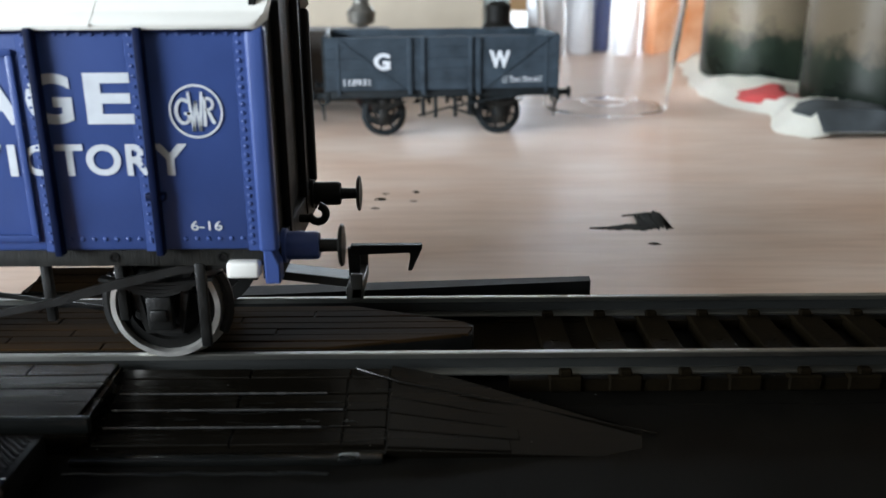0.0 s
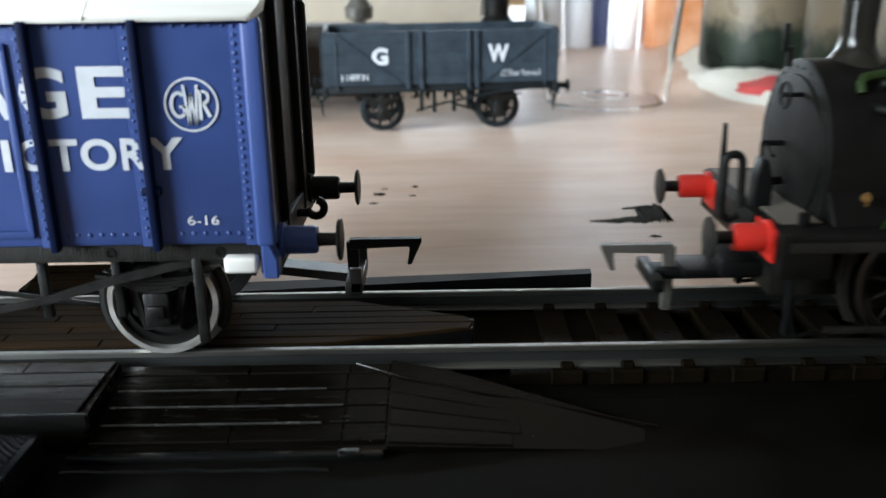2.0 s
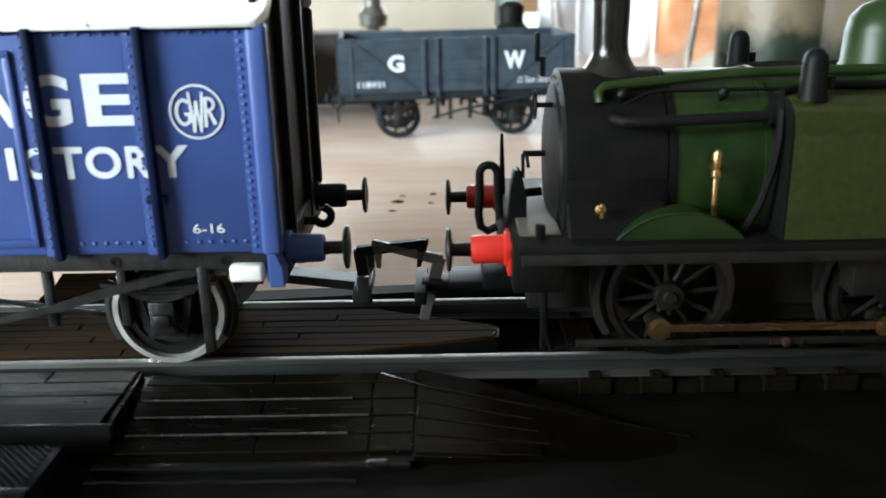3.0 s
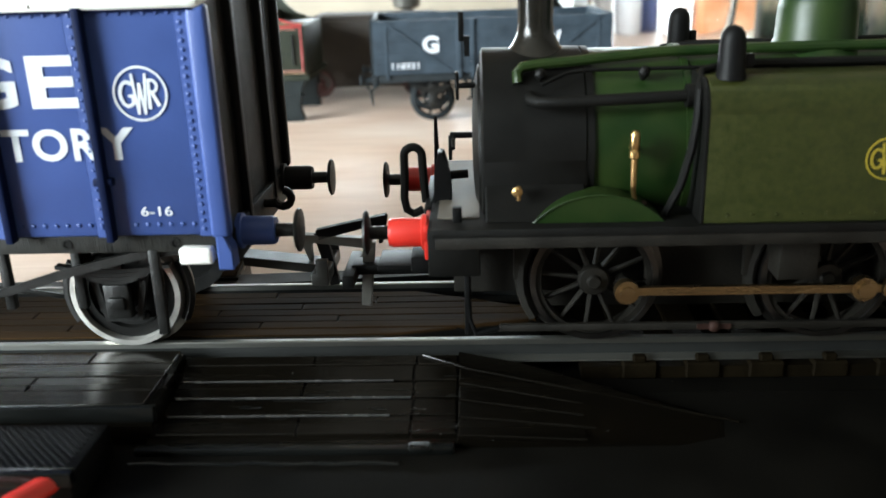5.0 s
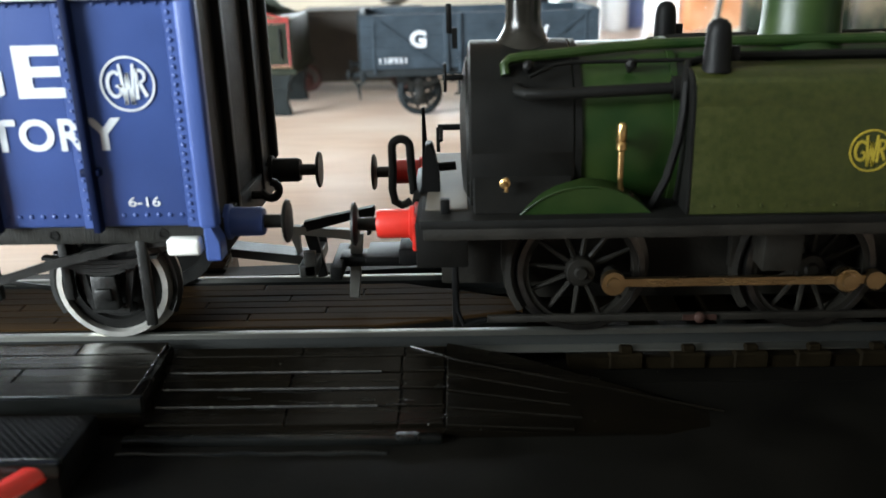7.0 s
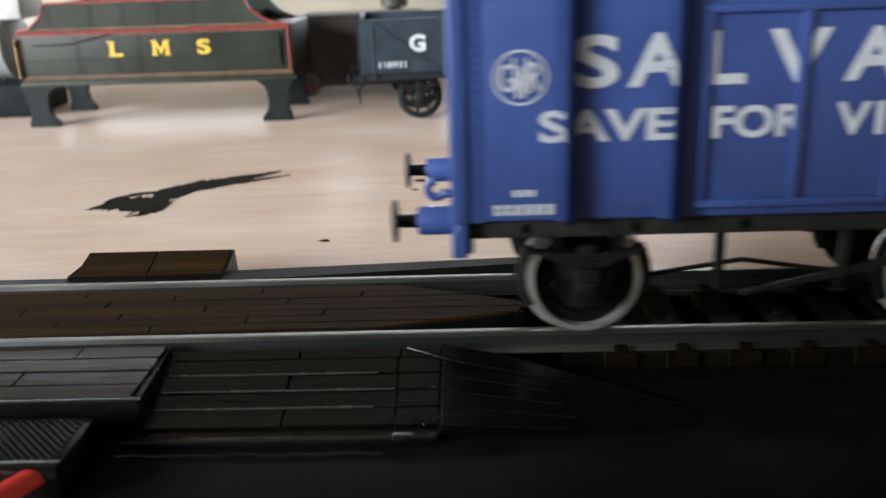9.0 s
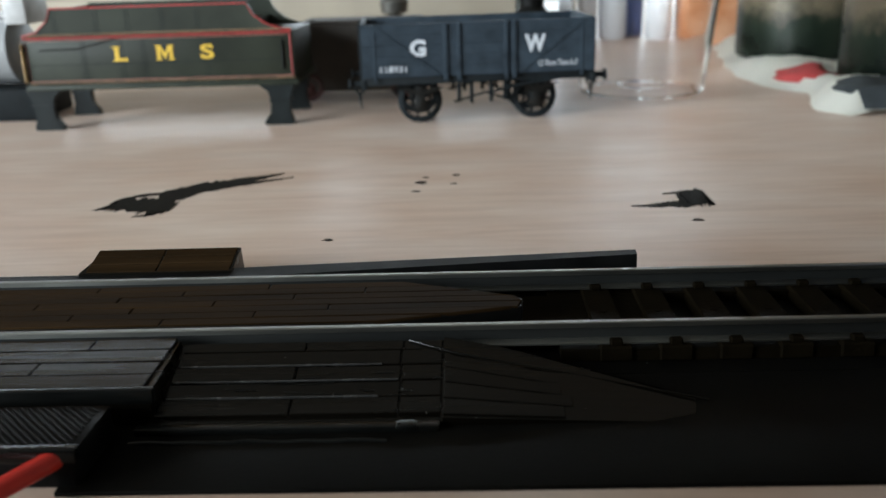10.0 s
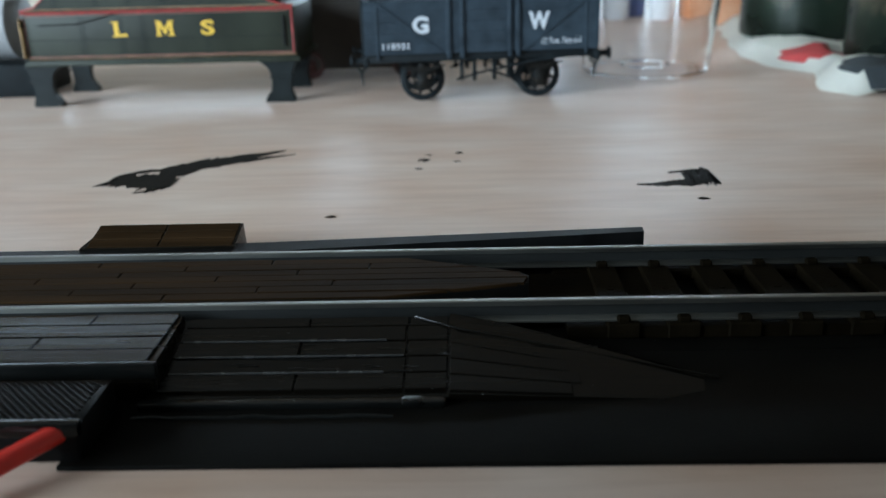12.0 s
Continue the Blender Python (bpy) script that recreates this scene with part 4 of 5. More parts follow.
    part("chimney", ch, mat("glossy_black_chimney", (0.010, 0.009, 0.007), 0.2, 0, 0.2, 300, spec=0.35), e, "glossy black chimney")
    do = bmesh.new()
    lathe(do, (3.95, 0, 3.42), (0, 0, 1), [(0, 0.56), (0.08, 0.47), (0.18, 0.42), (0.5, 0.41), (0.66, 0.37), (0.78, 0.26), (0.84, 0.12), (0.86, 0.01)], 36)
    part("dome", do, GREEN, e, "green steam dome")
    # handrails and pipes along the boiler
    for sy in (-1, 1):
        g = bmesh.new()
        tube(g, [(0.72, sy * 0.74, 3.30), (0.71, sy * 0.70, 3.40), (0.76, sy * 0.67, 3.45), (0.9, sy * 0.64, 3.47), (1.3, sy * 0.58, 3.49), (1.7, sy * 0.52, 3.52), (2.2, sy * 0.46, 3.55), (3.0, sy * 0.42, 3.56), (6.4, sy * 0.40, 3.56)], 0.056, 10)
        part("green_pipe", g, GREEN, boiler) if sy < 0 else g.free()
        hr = bmesh.new()
        tube(hr, [(0.95, sy * 0.88, 3.30), (1.2, sy * 0.80, 3.40), (1.4, sy * 0.76, 3.42), (6.4, sy * 0.76, 3.42)], 0.022, 8)
        for x in (0.95, 2.0, 3.4, 5.0):
            lathe(hr, (x, sy * 0.62, 3.28), (0, sy * 0.75, 0.62), [(0, 0.03), (0.12, 0.03), (0.14, 0.06), (0.20, 0.06), (0.24, 0.02)], 10)
        part("handrail", hr, MATT, boiler)
        cp = bmesh.new()
        tube(cp, [(0.84, sy * 0.78, 3.17), (0.84, sy * 0.95, 3.16), (0.92, sy * 1.05, 3.15), (1.1, sy * 1.08, 3.15), (2.4, sy * 1.08, 3.19)], 0.06, 12)
        cy(cp, (2.36, sy * 1.08, 3.19), (2.50, sy * 1.08, 3.19), 0.12, n=16)
        part("condensing_pipe", cp, MATT, boiler)
        # side tank
        y0, y1 = sorted((sy * 0.70, sy * 1.44))
        tk = bmesh.new()
        edge = [(sy * 0.70, 1.97), (sy * 1.44, 1.97), (sy * 1.44, 3.06)] + [(sy * (1.14 + 0.30 * math.cos(radians(a))), 3.06 + 0.33 * math.sin(radians(a))) for a in range(10, 91, 10)] + [(sy * 0.70, 3.40)]
        prism(tk, edge, 2.52, 6.5, "x", bev=0.012)
        tank = part("side_tank", tk, GREEN_TANK, e, "olive green side water tank")
        # Black plate added over the tank front; that face's shade is its colour.
        tf = bmesh.new()
        prism(tf, [(a * 0.998, c) for a, c in edge], 2.485, 2.522, "x", bev=0.01)
        part("tank_front", tf, MATT, tank, "tank front plate, black for its shade")
        fb = bmesh.new()
        tube(fb, [(2.20, sy * 1.14, 1.98), (2.33, sy * 1.20, 2.3), (2.41, sy * 1.25, 2.7), (2.44, sy * 1.26, 3.0), (2.46, sy * 1.20, 3.25), (2.52, sy * 1.0, 3.42), (2.8, sy * 0.9, 3.47), (6.4, sy * 0.9, 3.47)], 0.045, 8)
        part("feed_pipe", fb, MATT, tank)
        rv2 = bmesh.new()
        for k in range(16):
            rivet(rv2, (2.75 + k * 0.24, sy * 1.44, 2.06), (0, sy, 0), 0.018)
        part("rivet", rv2, GREEN_TANK, tank)["kind"] = "stuff"
        fl = bmesh.new()
        lathe(fl, (2.75, sy * 1.18, 3.36), (0, 0, 1), [(0, 0.15), (0.06, 0.135), (0.36, 0.125), (0.44, 0.11), (0.49, 0.07), (0.51, 0.01)], 20)
        bx(fl, 2.84, 2.96, sy * 1.18 - 0.03, sy * 1.18 + 0.03, 3.46, 3.60, bev=0.01)
        part("tank_filler", fl, BLACK, tank, "black tank filler cap")
        roundel("emblem", 4.23, 2.60, -1.448, 0.21, DULL_YELLOW, tank, "round yellow emblem") if sy < 0 else None
        # splasher
        s = bmesh.new()
        pts = [(0.80, 1.965)] + [(p[0], p[2]) for p in arc((1.50, 0, 1.35), 0.90, 137, 43, 12)] + [(2.20, 1.965)]
        prism(s, pts, min(sy * 0.85, sy * 1.32), max(sy * 0.85, sy * 1.32), bev=0.012)
        sp = part("splasher", s, GREEN, e, "green wheel splasher")
        rim = bmesh.new()
        tube(rim, [(p[0], sy * 1.32, p[2]) for p in arc((1.50, 0, 1.35), 0.90, 137, 43, 14)], 0.014, 6)
        part("splasher_beading", rim, GREEN, sp)
        # brass fittings
        ck = bmesh.new()
        lathe(ck, (1.86, sy * 1.18, 2.30), (0, 0, 1), [(0, 0.03), (0.28, 0.032), (0.30, 0.055), (0.36, 0.055), (0.38, 0.04), (0.40, 0.05), (0.54, 0.05), (0.57, 0.03)], 14)
        cy(ck, (1.86, sy * 1.18, 2.66), (1.86, sy * 0.9, 2.66), 0.03, n=8)
        cy(ck, (1.86, sy * 1.18, 2.32), (1.90, sy * 1.10, 2.02), 0.028, n=8)
        part("clack_valve", ck, BRASS, boiler, "brass check valve")
        fg = bmesh.new()
        torus(fg, (1.93, sy * 1.12, 2.10), (0.1, 0, 1), 0.07, 0.03, 16, 6)
        bx(fg, 1.80, 2.06, sy * 1.10 - 0.05, sy * 1.10 + 0.05, 2.0, 2.07, bev=0.015)
        part("pipe_flange", fg, COPPER, boiler, "dull copper-red pipe flange")
        lu = bmesh.new()
        lathe(lu, (0.70, sy * 1.12, 2.27), (-0.15, sy, 0.0), [(0, 0.03), (0.05, 0.03), (0.06, 0.055), (0.09, 0.055), (0.10, 0.03), (0.14, 0.02)], 12)
        cy(lu, (0.70, sy * 1.2, 2.33), (0.70, sy * 1.2, 2.18), 0.022, n=8)
        part("lubricator", lu, BRASS, box_, "small brass fitting")
        # low gear
        gi = bmesh.new()
        bx(gi, 0.12, 0.18, sy * 0.85 - 0.07, sy * 0.85 + 0.07, 0.56, 1.5, bev=0.01)
        tube(gi, [(0.16, sy * 0.85, 1.4), (0.17, sy * 0.9, 0.75), (0.24, sy * 0.9, 0.56), (0.5, sy * 0.86, 0.6)], 0.03, 6)
        part("guard_iron", gi, BLACK, e)
        for x in (0.62, 3.05, 5.5):
            br = bmesh.new()
            wx = {0.62: 1.52, 3.05: 3.98, 5.5: 6.44}[x]
            pts = arc((wx, 0, 1.2), 0.78, 145, 215, 6)
            tube(br, [(p[0], sy * 0.86, p[2]) for p in pts], 0.07, 6)
            bx(br, wx - 0.86, wx - 0.76, sy * 0.86 - 0.05, sy * 0.86 + 0.05, 1.2, 1.85, bev=0.01)
            part("brake_block", br, DUSTY, e)
        pr = bmesh.new()
        bx(pr, 0.5, 7.2, sy * 1.05 - 0.03, sy * 1.05 + 0.03, 0.66, 0.74, bev=0.01)
        part("brake_rod", pr, DUSTY, e)
        kn = bmesh.new()
        lathe(kn, (2.8, sy * 1.07, 0.70), (0, sy, 0), [(0, 0.06), (0.05, 0.06), (0.07, 0.03)], 12)
        bx(kn, 2.62, 2.98, sy * 1.07 - 0.03, sy * 1.07 + 0.03, 0.67, 0.73)
        part("rod_knuckle", kn, COPPER, e)
        st = bmesh.new()
        bx(st, 3.35, 3.75, min(sy * 0.7, sy * 1.3), max(sy * 0.7, sy * 1.3), 1.30, 1.78, bev=0.02)
        part("hanger_bracket", st, DUSTY, e)
        cs = bmesh.new()
        prism(cs, [(6.5, 1.97), (8.3, 1.97), (8.3, 3.3), (8.0, 3.4), (7.95, 4.2), (8.2, 4.75), (6.5, 4.75), (6.9, 4.2), (6.85, 3.5), (6.5, 3.4)], min(sy * 1.38, sy * 1.44), max(sy * 1.38, sy * 1.44))
        part("cab_side", cs, GREEN_TANK, e)
    cb = bmesh.new()
    bx(cb, 8.2, 9.5, -1.40, 1.40, 1.97, 3.45, bev=0.03)
    part("bunker", cb, GREEN_TANK, e)
    cf = bmesh.new()
    bx(cf, 6.42, 6.5, -1.40, 1.40, 1.97, 4.75)
    part("cab_front", cf, GREEN_TANK, e)
    ro = bmesh.new()
    out = [(y, 5.0 - 0.11 * y * y) for y in [-1.55 + 0.155 * i for i in range(21)]]
    prism(ro, out + [(y, z - 0.06) for y, z in reversed(out)], 6.3, 8.4, "x")
    part("cab_roof", ro, MATT, e)
    # plates and pipes on the front footplate
    wp = bmesh.new()
    bx(wp, -0.14, 0.30, -1.12, 1.40, 1.968, 1.982, bev=0.003, seg=1)
    part("front_deck", wp, PLATE, e, "front deck plate, beige from painted-in back light")
    bf = bmesh.new()
    prism(bf, [(-0.22, 1.90), (0.0, 1.90), (-0.01, 2.20), (-0.05, 2.40), (-0.08, 2.52), (-0.15, 2.52), (-0.19, 2.30)], -0.44, -0.20, bev=0.02)
    cy(bf, (-0.10, -0.2, 2.20), (0.18, -0.2, 2.22), 0.05, n=8)
    bx(bf, 0.02, 0.12, -1.25, -1.13, 1.95, 2.12, bev=0.02)
    part("lamp_bracket", bf, BLACK, e)
    post = bmesh.new()
    prism(post, [(-0.25, 1.94), (-0.17, 1.94), (-0.185, 2.35), (-0.20, 2.72), (-0.235, 2.72)], 0.71, 0.79, bev=0.008)
    part("lamp_post", post, BLACK, e, "slim black lamp bracket")
    vp = bmesh.new()
    pts = [(-0.34, -0.30, 1.84), (-0.44, -0.30, 1.79), (-0.52, -0.30, 1.84), (-0.545, -0.30, 1.98), (-0.53, -0.30, 2.2)] + [(p[0], -0.30, p[2]) for p in arc((-0.43, 0, 2.46), 0.10, 180, 0, 10)] + [(-0.32, -0.30, 2.2), (-0.30, -0.30, 1.93)]
    tube(vp, pts, 0.048, 10)
    part("vacuum_hose", vp, MATT, e, "looped black vacuum hose")
    # coupling
    c = bmesh.new()
    bx(c, -1.22, 0.1, -0.16, 0.16, 1.00, 1.12, bev=0.015)
    bx(c, -1.30, -1.16, -0.45, 0.45, 0.94, 1.10, bev=0.02)
    bx(c, -0.9, -0.25, -0.3, 0.3, 1.08, 1.16, bev=0.02)
    bx(c, -0.5, 0.1, -0.4, 0.4, 1.10, 1.30, bev=0.03)
    part("coupling", c, BLACK, e)
    hook = put(coupling_hook(e, -1, GREYHOOK, 0.77), -0.98, 0, 1.32)
    wheels = tuple(driving_wheel(e, x, 1.20, 0.70) for x in (1.52, 3.98, 6.44))
    rods = tuple(coupling_rod(e) for _ in (0, 1))
    return e, hook, wheels, rods


# ---- standing at the back of the table ----
def open_wagon():
    w = thing("open_wagon", "dark grey open goods wagon with white lettering", "goods wagon", at=(0.60, 15.66, 0), turn=5.0)
    L, Y, Z0, Z1 = 3.21, 1.46, 1.38, 2.80
    for sy in (-1, 1):
        rows = 5
        h = (Z1 - Z0) / rows
        b = bmesh.new()
        y0, y1 = sorted((sy * Y, sy * (Y - 0.12)))
        bx(b, -L, L, y0, y1, Z0, Z1, bev=0.01)
        side = part("side", b, GREY, w)
        for k in range(rows):
            p = bmesh.new()
            ya, yb = sorted((sy * (Y - 0.01), sy * (Y + 0.018)))
            bx(p, -L, L, ya, yb, Z0 + k * h + 0.003, Z0 + (k + 1) * h - 0.003, bev=0.004, seg=1)
            part("plank", p, GREY, side)
        for x, wd in ((-0.92, 0.06), (-0.55, 0.05), (0.75, 0.05), (0.97, 0.06), (-2.85, 0.03), (2.85, 0.03)):
            s = bmesh.new()
            ya, yb = sorted((sy * Y, sy * (Y + (0.075 if wd > 0.04 else 0.035))))
            bx(s, x - wd, x + wd, ya, yb, Z0 - 0.12, Z1, bev=0.01)
            for i in range(6):
                rivet(s, (x, (yb if sy > 0 else ya), Z0 + 0.12 + i * 0.24), (0, sy, 0), 0.022)
            part("strapping", s, GREY, side)
        d = bmesh.new()
        ya, yb = sorted((sy * Y, sy * (Y + 0.05)))
        prism(d, [(1.05, Z0 + 0.03), (1.20, Z0 + 0.03), (2.98, Z1 - 0.02), (2.84, Z1 - 0.02)], ya, yb)
        part("diagonal_brace", d, GREY, side)
        d2 = bmesh.new()
        prism(d2, [(-1.05, Z0 + 0.03), (-1.20, Z0 + 0.03), (-2.98, Z1 - 0.02), (-2.84, Z1 - 0.02)], ya + 0.0, yb - (0.02 if sy > 0 else -0.0))
        part("diagonal_brace", d2, GREY, side)
        sb = bmesh.new()
        ya, yb = sorted((sy * 1.22, sy * 1.40))
        bx(sb, -L, L, ya, yb, 1.16, 1.38, bev=0.015)
        part("solebar", sb, GREY_DK, w)
        for x in (-1.64, 1.63):
            axleguard(w, x, 0.63, sy * 1.12, 1.15, sy)
        for x in (-0.55, -0.2, 0.35, 0.75):
            hg = bmesh.new()
            bx(hg, x - 0.05, x + 0.05, min(sy * 1.1, sy * 1.25), max(sy * 1.1, sy * 1.25), 0.55 + 0.1 * abs(x), 1.14, bev=0.01)
            part("hanger", hg, GREY_DK, w)
        lv = bmesh.new()
        tube(lv, [(0.2, sy * 1.38, 0.86), (1.3, sy * 1.40, 1.08), (2.3, sy * 1.42, 1.20)], 0.04, 6)
        tube(lv, [(-0.7, sy * 1.2, 0.62), (0.2, sy * 1.2, 0.85), (0.9, sy * 1.2, 0.60)], 0.035, 6)
        part("brake_lever", lv, GREY_DK, w)
    for sx in (-1, 1):
        x0, x1 = sorted((sx * L, sx * (L - 0.12)))
        b = bmesh.new()
        bx(b, x0, x1, -Y + 0.12, Y - 0.12, Z0, Z1 + 0.02, bev=0.01)
        part("end", b, GREY, w)
        for y in (-0.7, 0.7):
            s = bmesh.new()
            xa, xb = sorted((sx * L, sx * (L + 0.09)))
            bx(s, xa, xb, y - 0.08, y + 0.08, Z0 - 0.2, Z1, bev=0.01)
            part("end_stanchion", s, GREY_DK, w)
        hs = bmesh.new()
        xa, xb = sorted((sx * (L - 0.1), sx * (L + 0.05)))
        bx(hs, xa, xb, -1.42, 1.42, 1.05, 1.33, bev=0.015)
        part("headstock", hs, GREY_DK, w)
        for sy in (-1, 1):
            bm = bmesh.new()
            lathe(bm, (sx * L, sy * 1.1, 1.20), (sx, 0, 0), [(0, 0.15), (0.05, 0.15), (0.06, 0.09), (0.34, 0.08), (0.35, 0.17), (0.40, 0.16), (0.42, 0.05)], 16)
            part("buffer", bm, GREY_DK, w)
        hk = bmesh.new()
        torus(hk, (sx * (L + 0.12), -0.5, 0.98), (0, 1, 0), 0.13, 0.03, 16, 6)
        cy(hk, (sx * (L + 0.14), -0.5, 0.86), (sx * (L + 0.10), -0.5, 0.42), 0.045, 0.02, 8)
        cy(hk, (sx * L, -0.5, 1.1), (sx * (L + 0.1), -0.5, 1.1), 0.05, n=8)
        part("coupling_chain", hk, GREY_DK, w)
    fl = bmesh.new()
    bx(fl, -L + 0.1, L - 0.1, -Y + 0.1, Y - 0.1, Z0 - 0.05, Z0 + 0.06)
    part("floor", fl, GREY, w)
    yl = -Y - 0.024
    writing("lettering", "G", -1.89, -1.45, 1.92, 2.38, yl, LETTER, w, 0.045, label="white painted letter")
    writing("lettering", "W", 1.26, 1.84, 1.94, 2.41, yl, LETTER, w, 0.045, label="white painted letter")
    writing("lettering", "118931", -2.72, -2.00, 1.52, 1.69, yl, LETTER, w, 0.012)
    writing("lettering", "12 Tons Tare 6-2", 1.62, 2.72, 1.55, 1.71, yl, LETTER, w, 0.008, shear=0.35)
    for x in (-1.64, 1.63):
        wagon_wheels(w, x, 0.63, 0.56, rim_mat=GREY_DK, spoked=True)
    return w


def tender_body():
    t = thing("tender_body", "olive black tender body with yellow letters and red lining", "tender", at=(-8.39, 16.4, 0), turn=-0.4)
    L, Y = 3.90, 1.42
    b = bmesh.new()
    bx(b, -L, L, -Y, Y, 1.28, 2.66, bev=0.03)
    side = part("tank", b, TENDER, t)
    up = bmesh.new()
    curve = [(-L + 0.05, 2.66), (L - 0.02, 2.66), (L - 0.35, 2.70), (L - 0.75, 2.86), (L - 1.05, 3.12), (L - 1.22, 3.46), (-L + 0.95, 3.46), (-L + 0.80, 3.10), (-L + 0.45, 2.78)]
    for y0, y1 in ((-Y, -Y + 0.10), (Y - 0.10, Y)):
        prism(up, curve, y0, y1)
    bx(up, -L + 0.9, -L + 1.0, -Y + 0.1, Y - 0.1, 2.66, 3.40)
    bx(up, -L + 1.0, L - 1.2, -Y + 0.1, Y - 0.1, 2.66, 2.95)
    part("coping", up, TENDER, t)
    ln = bmesh.new()
    y = -Y - 0.012
    path = [(L - 0.04, 2.68), (L - 0.36, 2.73), (L - 0.77, 2.89), (L - 1.08, 3.14), (L - 1.25, 3.44), (-L + 0.97, 3.44), (-L + 0.83, 3.10), (-L + 0.47, 2.80), (-L + 0.05, 2.70)]
    tube(ln, [(a, y, c) for a, c in path], 0.024, 6)
    tube(ln, [(-L + 0.06, y, 2.63), (L - 0.06, y, 2.63)], 0.028, 6)
    tube(ln, [(L - 0.08, y, 2.6), (L - 0.08, y, 1.40)], 0.022, 6)
    part("lining", ln, TLINE, t, "thin red lining")
    l2 = bmesh.new()
    tube(l2, [(-L + 0.12, y, 2.55), (-L + 0.12, y, 1.42), (L - 0.10, y, 1.42)], 0.014, 6)
    tube(l2, [(-L + 0.2, y, 2.56), (L - 0.2, y, 2.56)], 0.012, 6)
    part("lining", l2, mat("faded_pink_lining", (0.30, 0.13, 0.10), 0.5), t)
    bead = bmesh.new()
    for k in range(96):
        rivet(bead, (-L + 0.12 + k * 0.0805, -Y - 0.004, 2.715), (0, -1, 0), 0.036)
        rivet(bead, (-L + 0.12 + k * 0.0805, -Y - 0.004, 1.36), (0, -1, 0), 0.030)
    part("beading", bead, mat("tarnished_gold_bead", (0.20, 0.12, 0.06), 0.45, 0.2, 0.4, 300), side, "tarnished beaded edge")["kind"] = "stuff"
    rv = bmesh.new()
    for k in range(60):
        rivet(rv, (-L + 0.25 + k * 0.124, -Y, 1.88), (0, -1, 0), 0.026)
    for x in (-2.2, -1.1, -0.45, 1.35):
        for k in range(14):
            for o in (0, 0.1):
                rivet(rv, (x + o, -Y, 1.46 + k * 0.08), (0, -1, 0), 0.024)
    for x in (-2.9, -1.7, -0.8, 0.2, 1.2):
        for k in range(8):
            for o in (0, 0.09):
                rivet(rv, (x + o, -Y, 2.80 + k * 0.075), (0, -1, 0), 0.024)
    part("rivet", rv, GREY_DK, side)["kind"] = "stuff"
    vl = bmesh.new()
    bx(vl, -L - 0.05, L + 0.08, -Y - 0.06, Y + 0.06, 1.16, 1.29, bev=0.015)
    part("footplate", vl, TENDER, t)
    for x, sgn in ((-L + 0.22, 1), (L - 0.38, -1)):
        for yy in (-Y + 0.0, Y - 0.2):
            lg = bmesh.new()
            outl = [(x - 0.35 * sgn, 1.17), (x + 0.75 * sgn, 1.17), (x + 0.48 * sgn, 1.0), (x + 0.38 * sgn, 0.72), (x + 0.42 * sgn, 0.35), (x + 0.62 * sgn, 0.12), (x + 0.62 * sgn, 0.0), (x - 0.22 * sgn, 0.0), (x - 0.22 * sgn, 0.12), (x - 0.12 * sgn, 0.35), (x - 0.16 * sgn, 0.72), (x - 0.18 * sgn, 0.9)]
            prism(lg, outl, yy - 0.02, yy + 0.22, bev=0.015)
            bx(lg, min(x - 0.22 * sgn, x + 0.44 * sgn), max(x - 0.22 * sgn, x + 0.44 * sgn), yy - 0.04, yy + 0.24, 0.68, 0.75)
            part("leg", lg, mat("leg_black", (0.007, 0.010, 0.0105), 0.45, 0, 0.3, 300, spec=0.2), t)
    hr = bmesh.new()
    tube(hr, [(L - 0.32, -Y - 0.05, 2.42), (L - 0.32, -Y - 0.05, 1.60)], 0.03, 6)
    part("handrail", hr, BLACK, t)
    hr = bmesh.new()
    tube(hr, [(-L + 0.02, -Y - 0.06, 2.5), (-L + 0.02, -Y - 0.06, 1.4)], 0.05, 8)
    part("handrail", hr, ROD, t, "dull brass end handrail")
    hr = bmesh.new()
    tube(hr, [(-L + 0.5, -Y - 0.02, 2.30), (-L + 1.6, -Y - 0.02, 2.32), (-L + 2.2, -Y - 0.02, 2.45), (-L + 2.8, -Y - 0.02, 2.60)], 0.018, 6)
    part("pipe", hr, BLACK, t)
    for ch, x0, x1 in (("L", -1.24, -0.88), ("S", 1.24, 1.62)):
        writing("lettering", ch, x0, x1, 1.94, 2.36, -Y - 0.012, YELLOW, t, 0.035, label="yellow painted letter")
    sf = bmesh.new()
    for x0, x1, z0 in ((-1.31, -1.07, 2.325), (-1.31, -0.9, 1.94), (-0.06, 0.12, 1.94), (0.30, 0.48, 1.94), (-0.06, 0.08, 2.325), (0.34, 0.48, 2.325)):
        bx(sf, x0, x1, -Y - 0.016, -Y - 0.010, z0, z0 + 0.035)
    part("lettering_serif", sf, YELLOW, t)
    lm = bmesh.new()
    prism(lm, [(-0.02, 1.94), (-0.02, 2.36), (0.10, 2.36), (0.21, 2.13), (0.32, 2.36), (0.44, 2.36), (0.44, 1.94), (0.34, 1.94), (0.34, 2.22), (0.21, 1.96), (0.08, 2.22), (0.08, 1.94)], -Y - 0.014, -Y - 0.008)
    part("lettering", lm, YELLOW, t, "yellow painted letter")
    return t


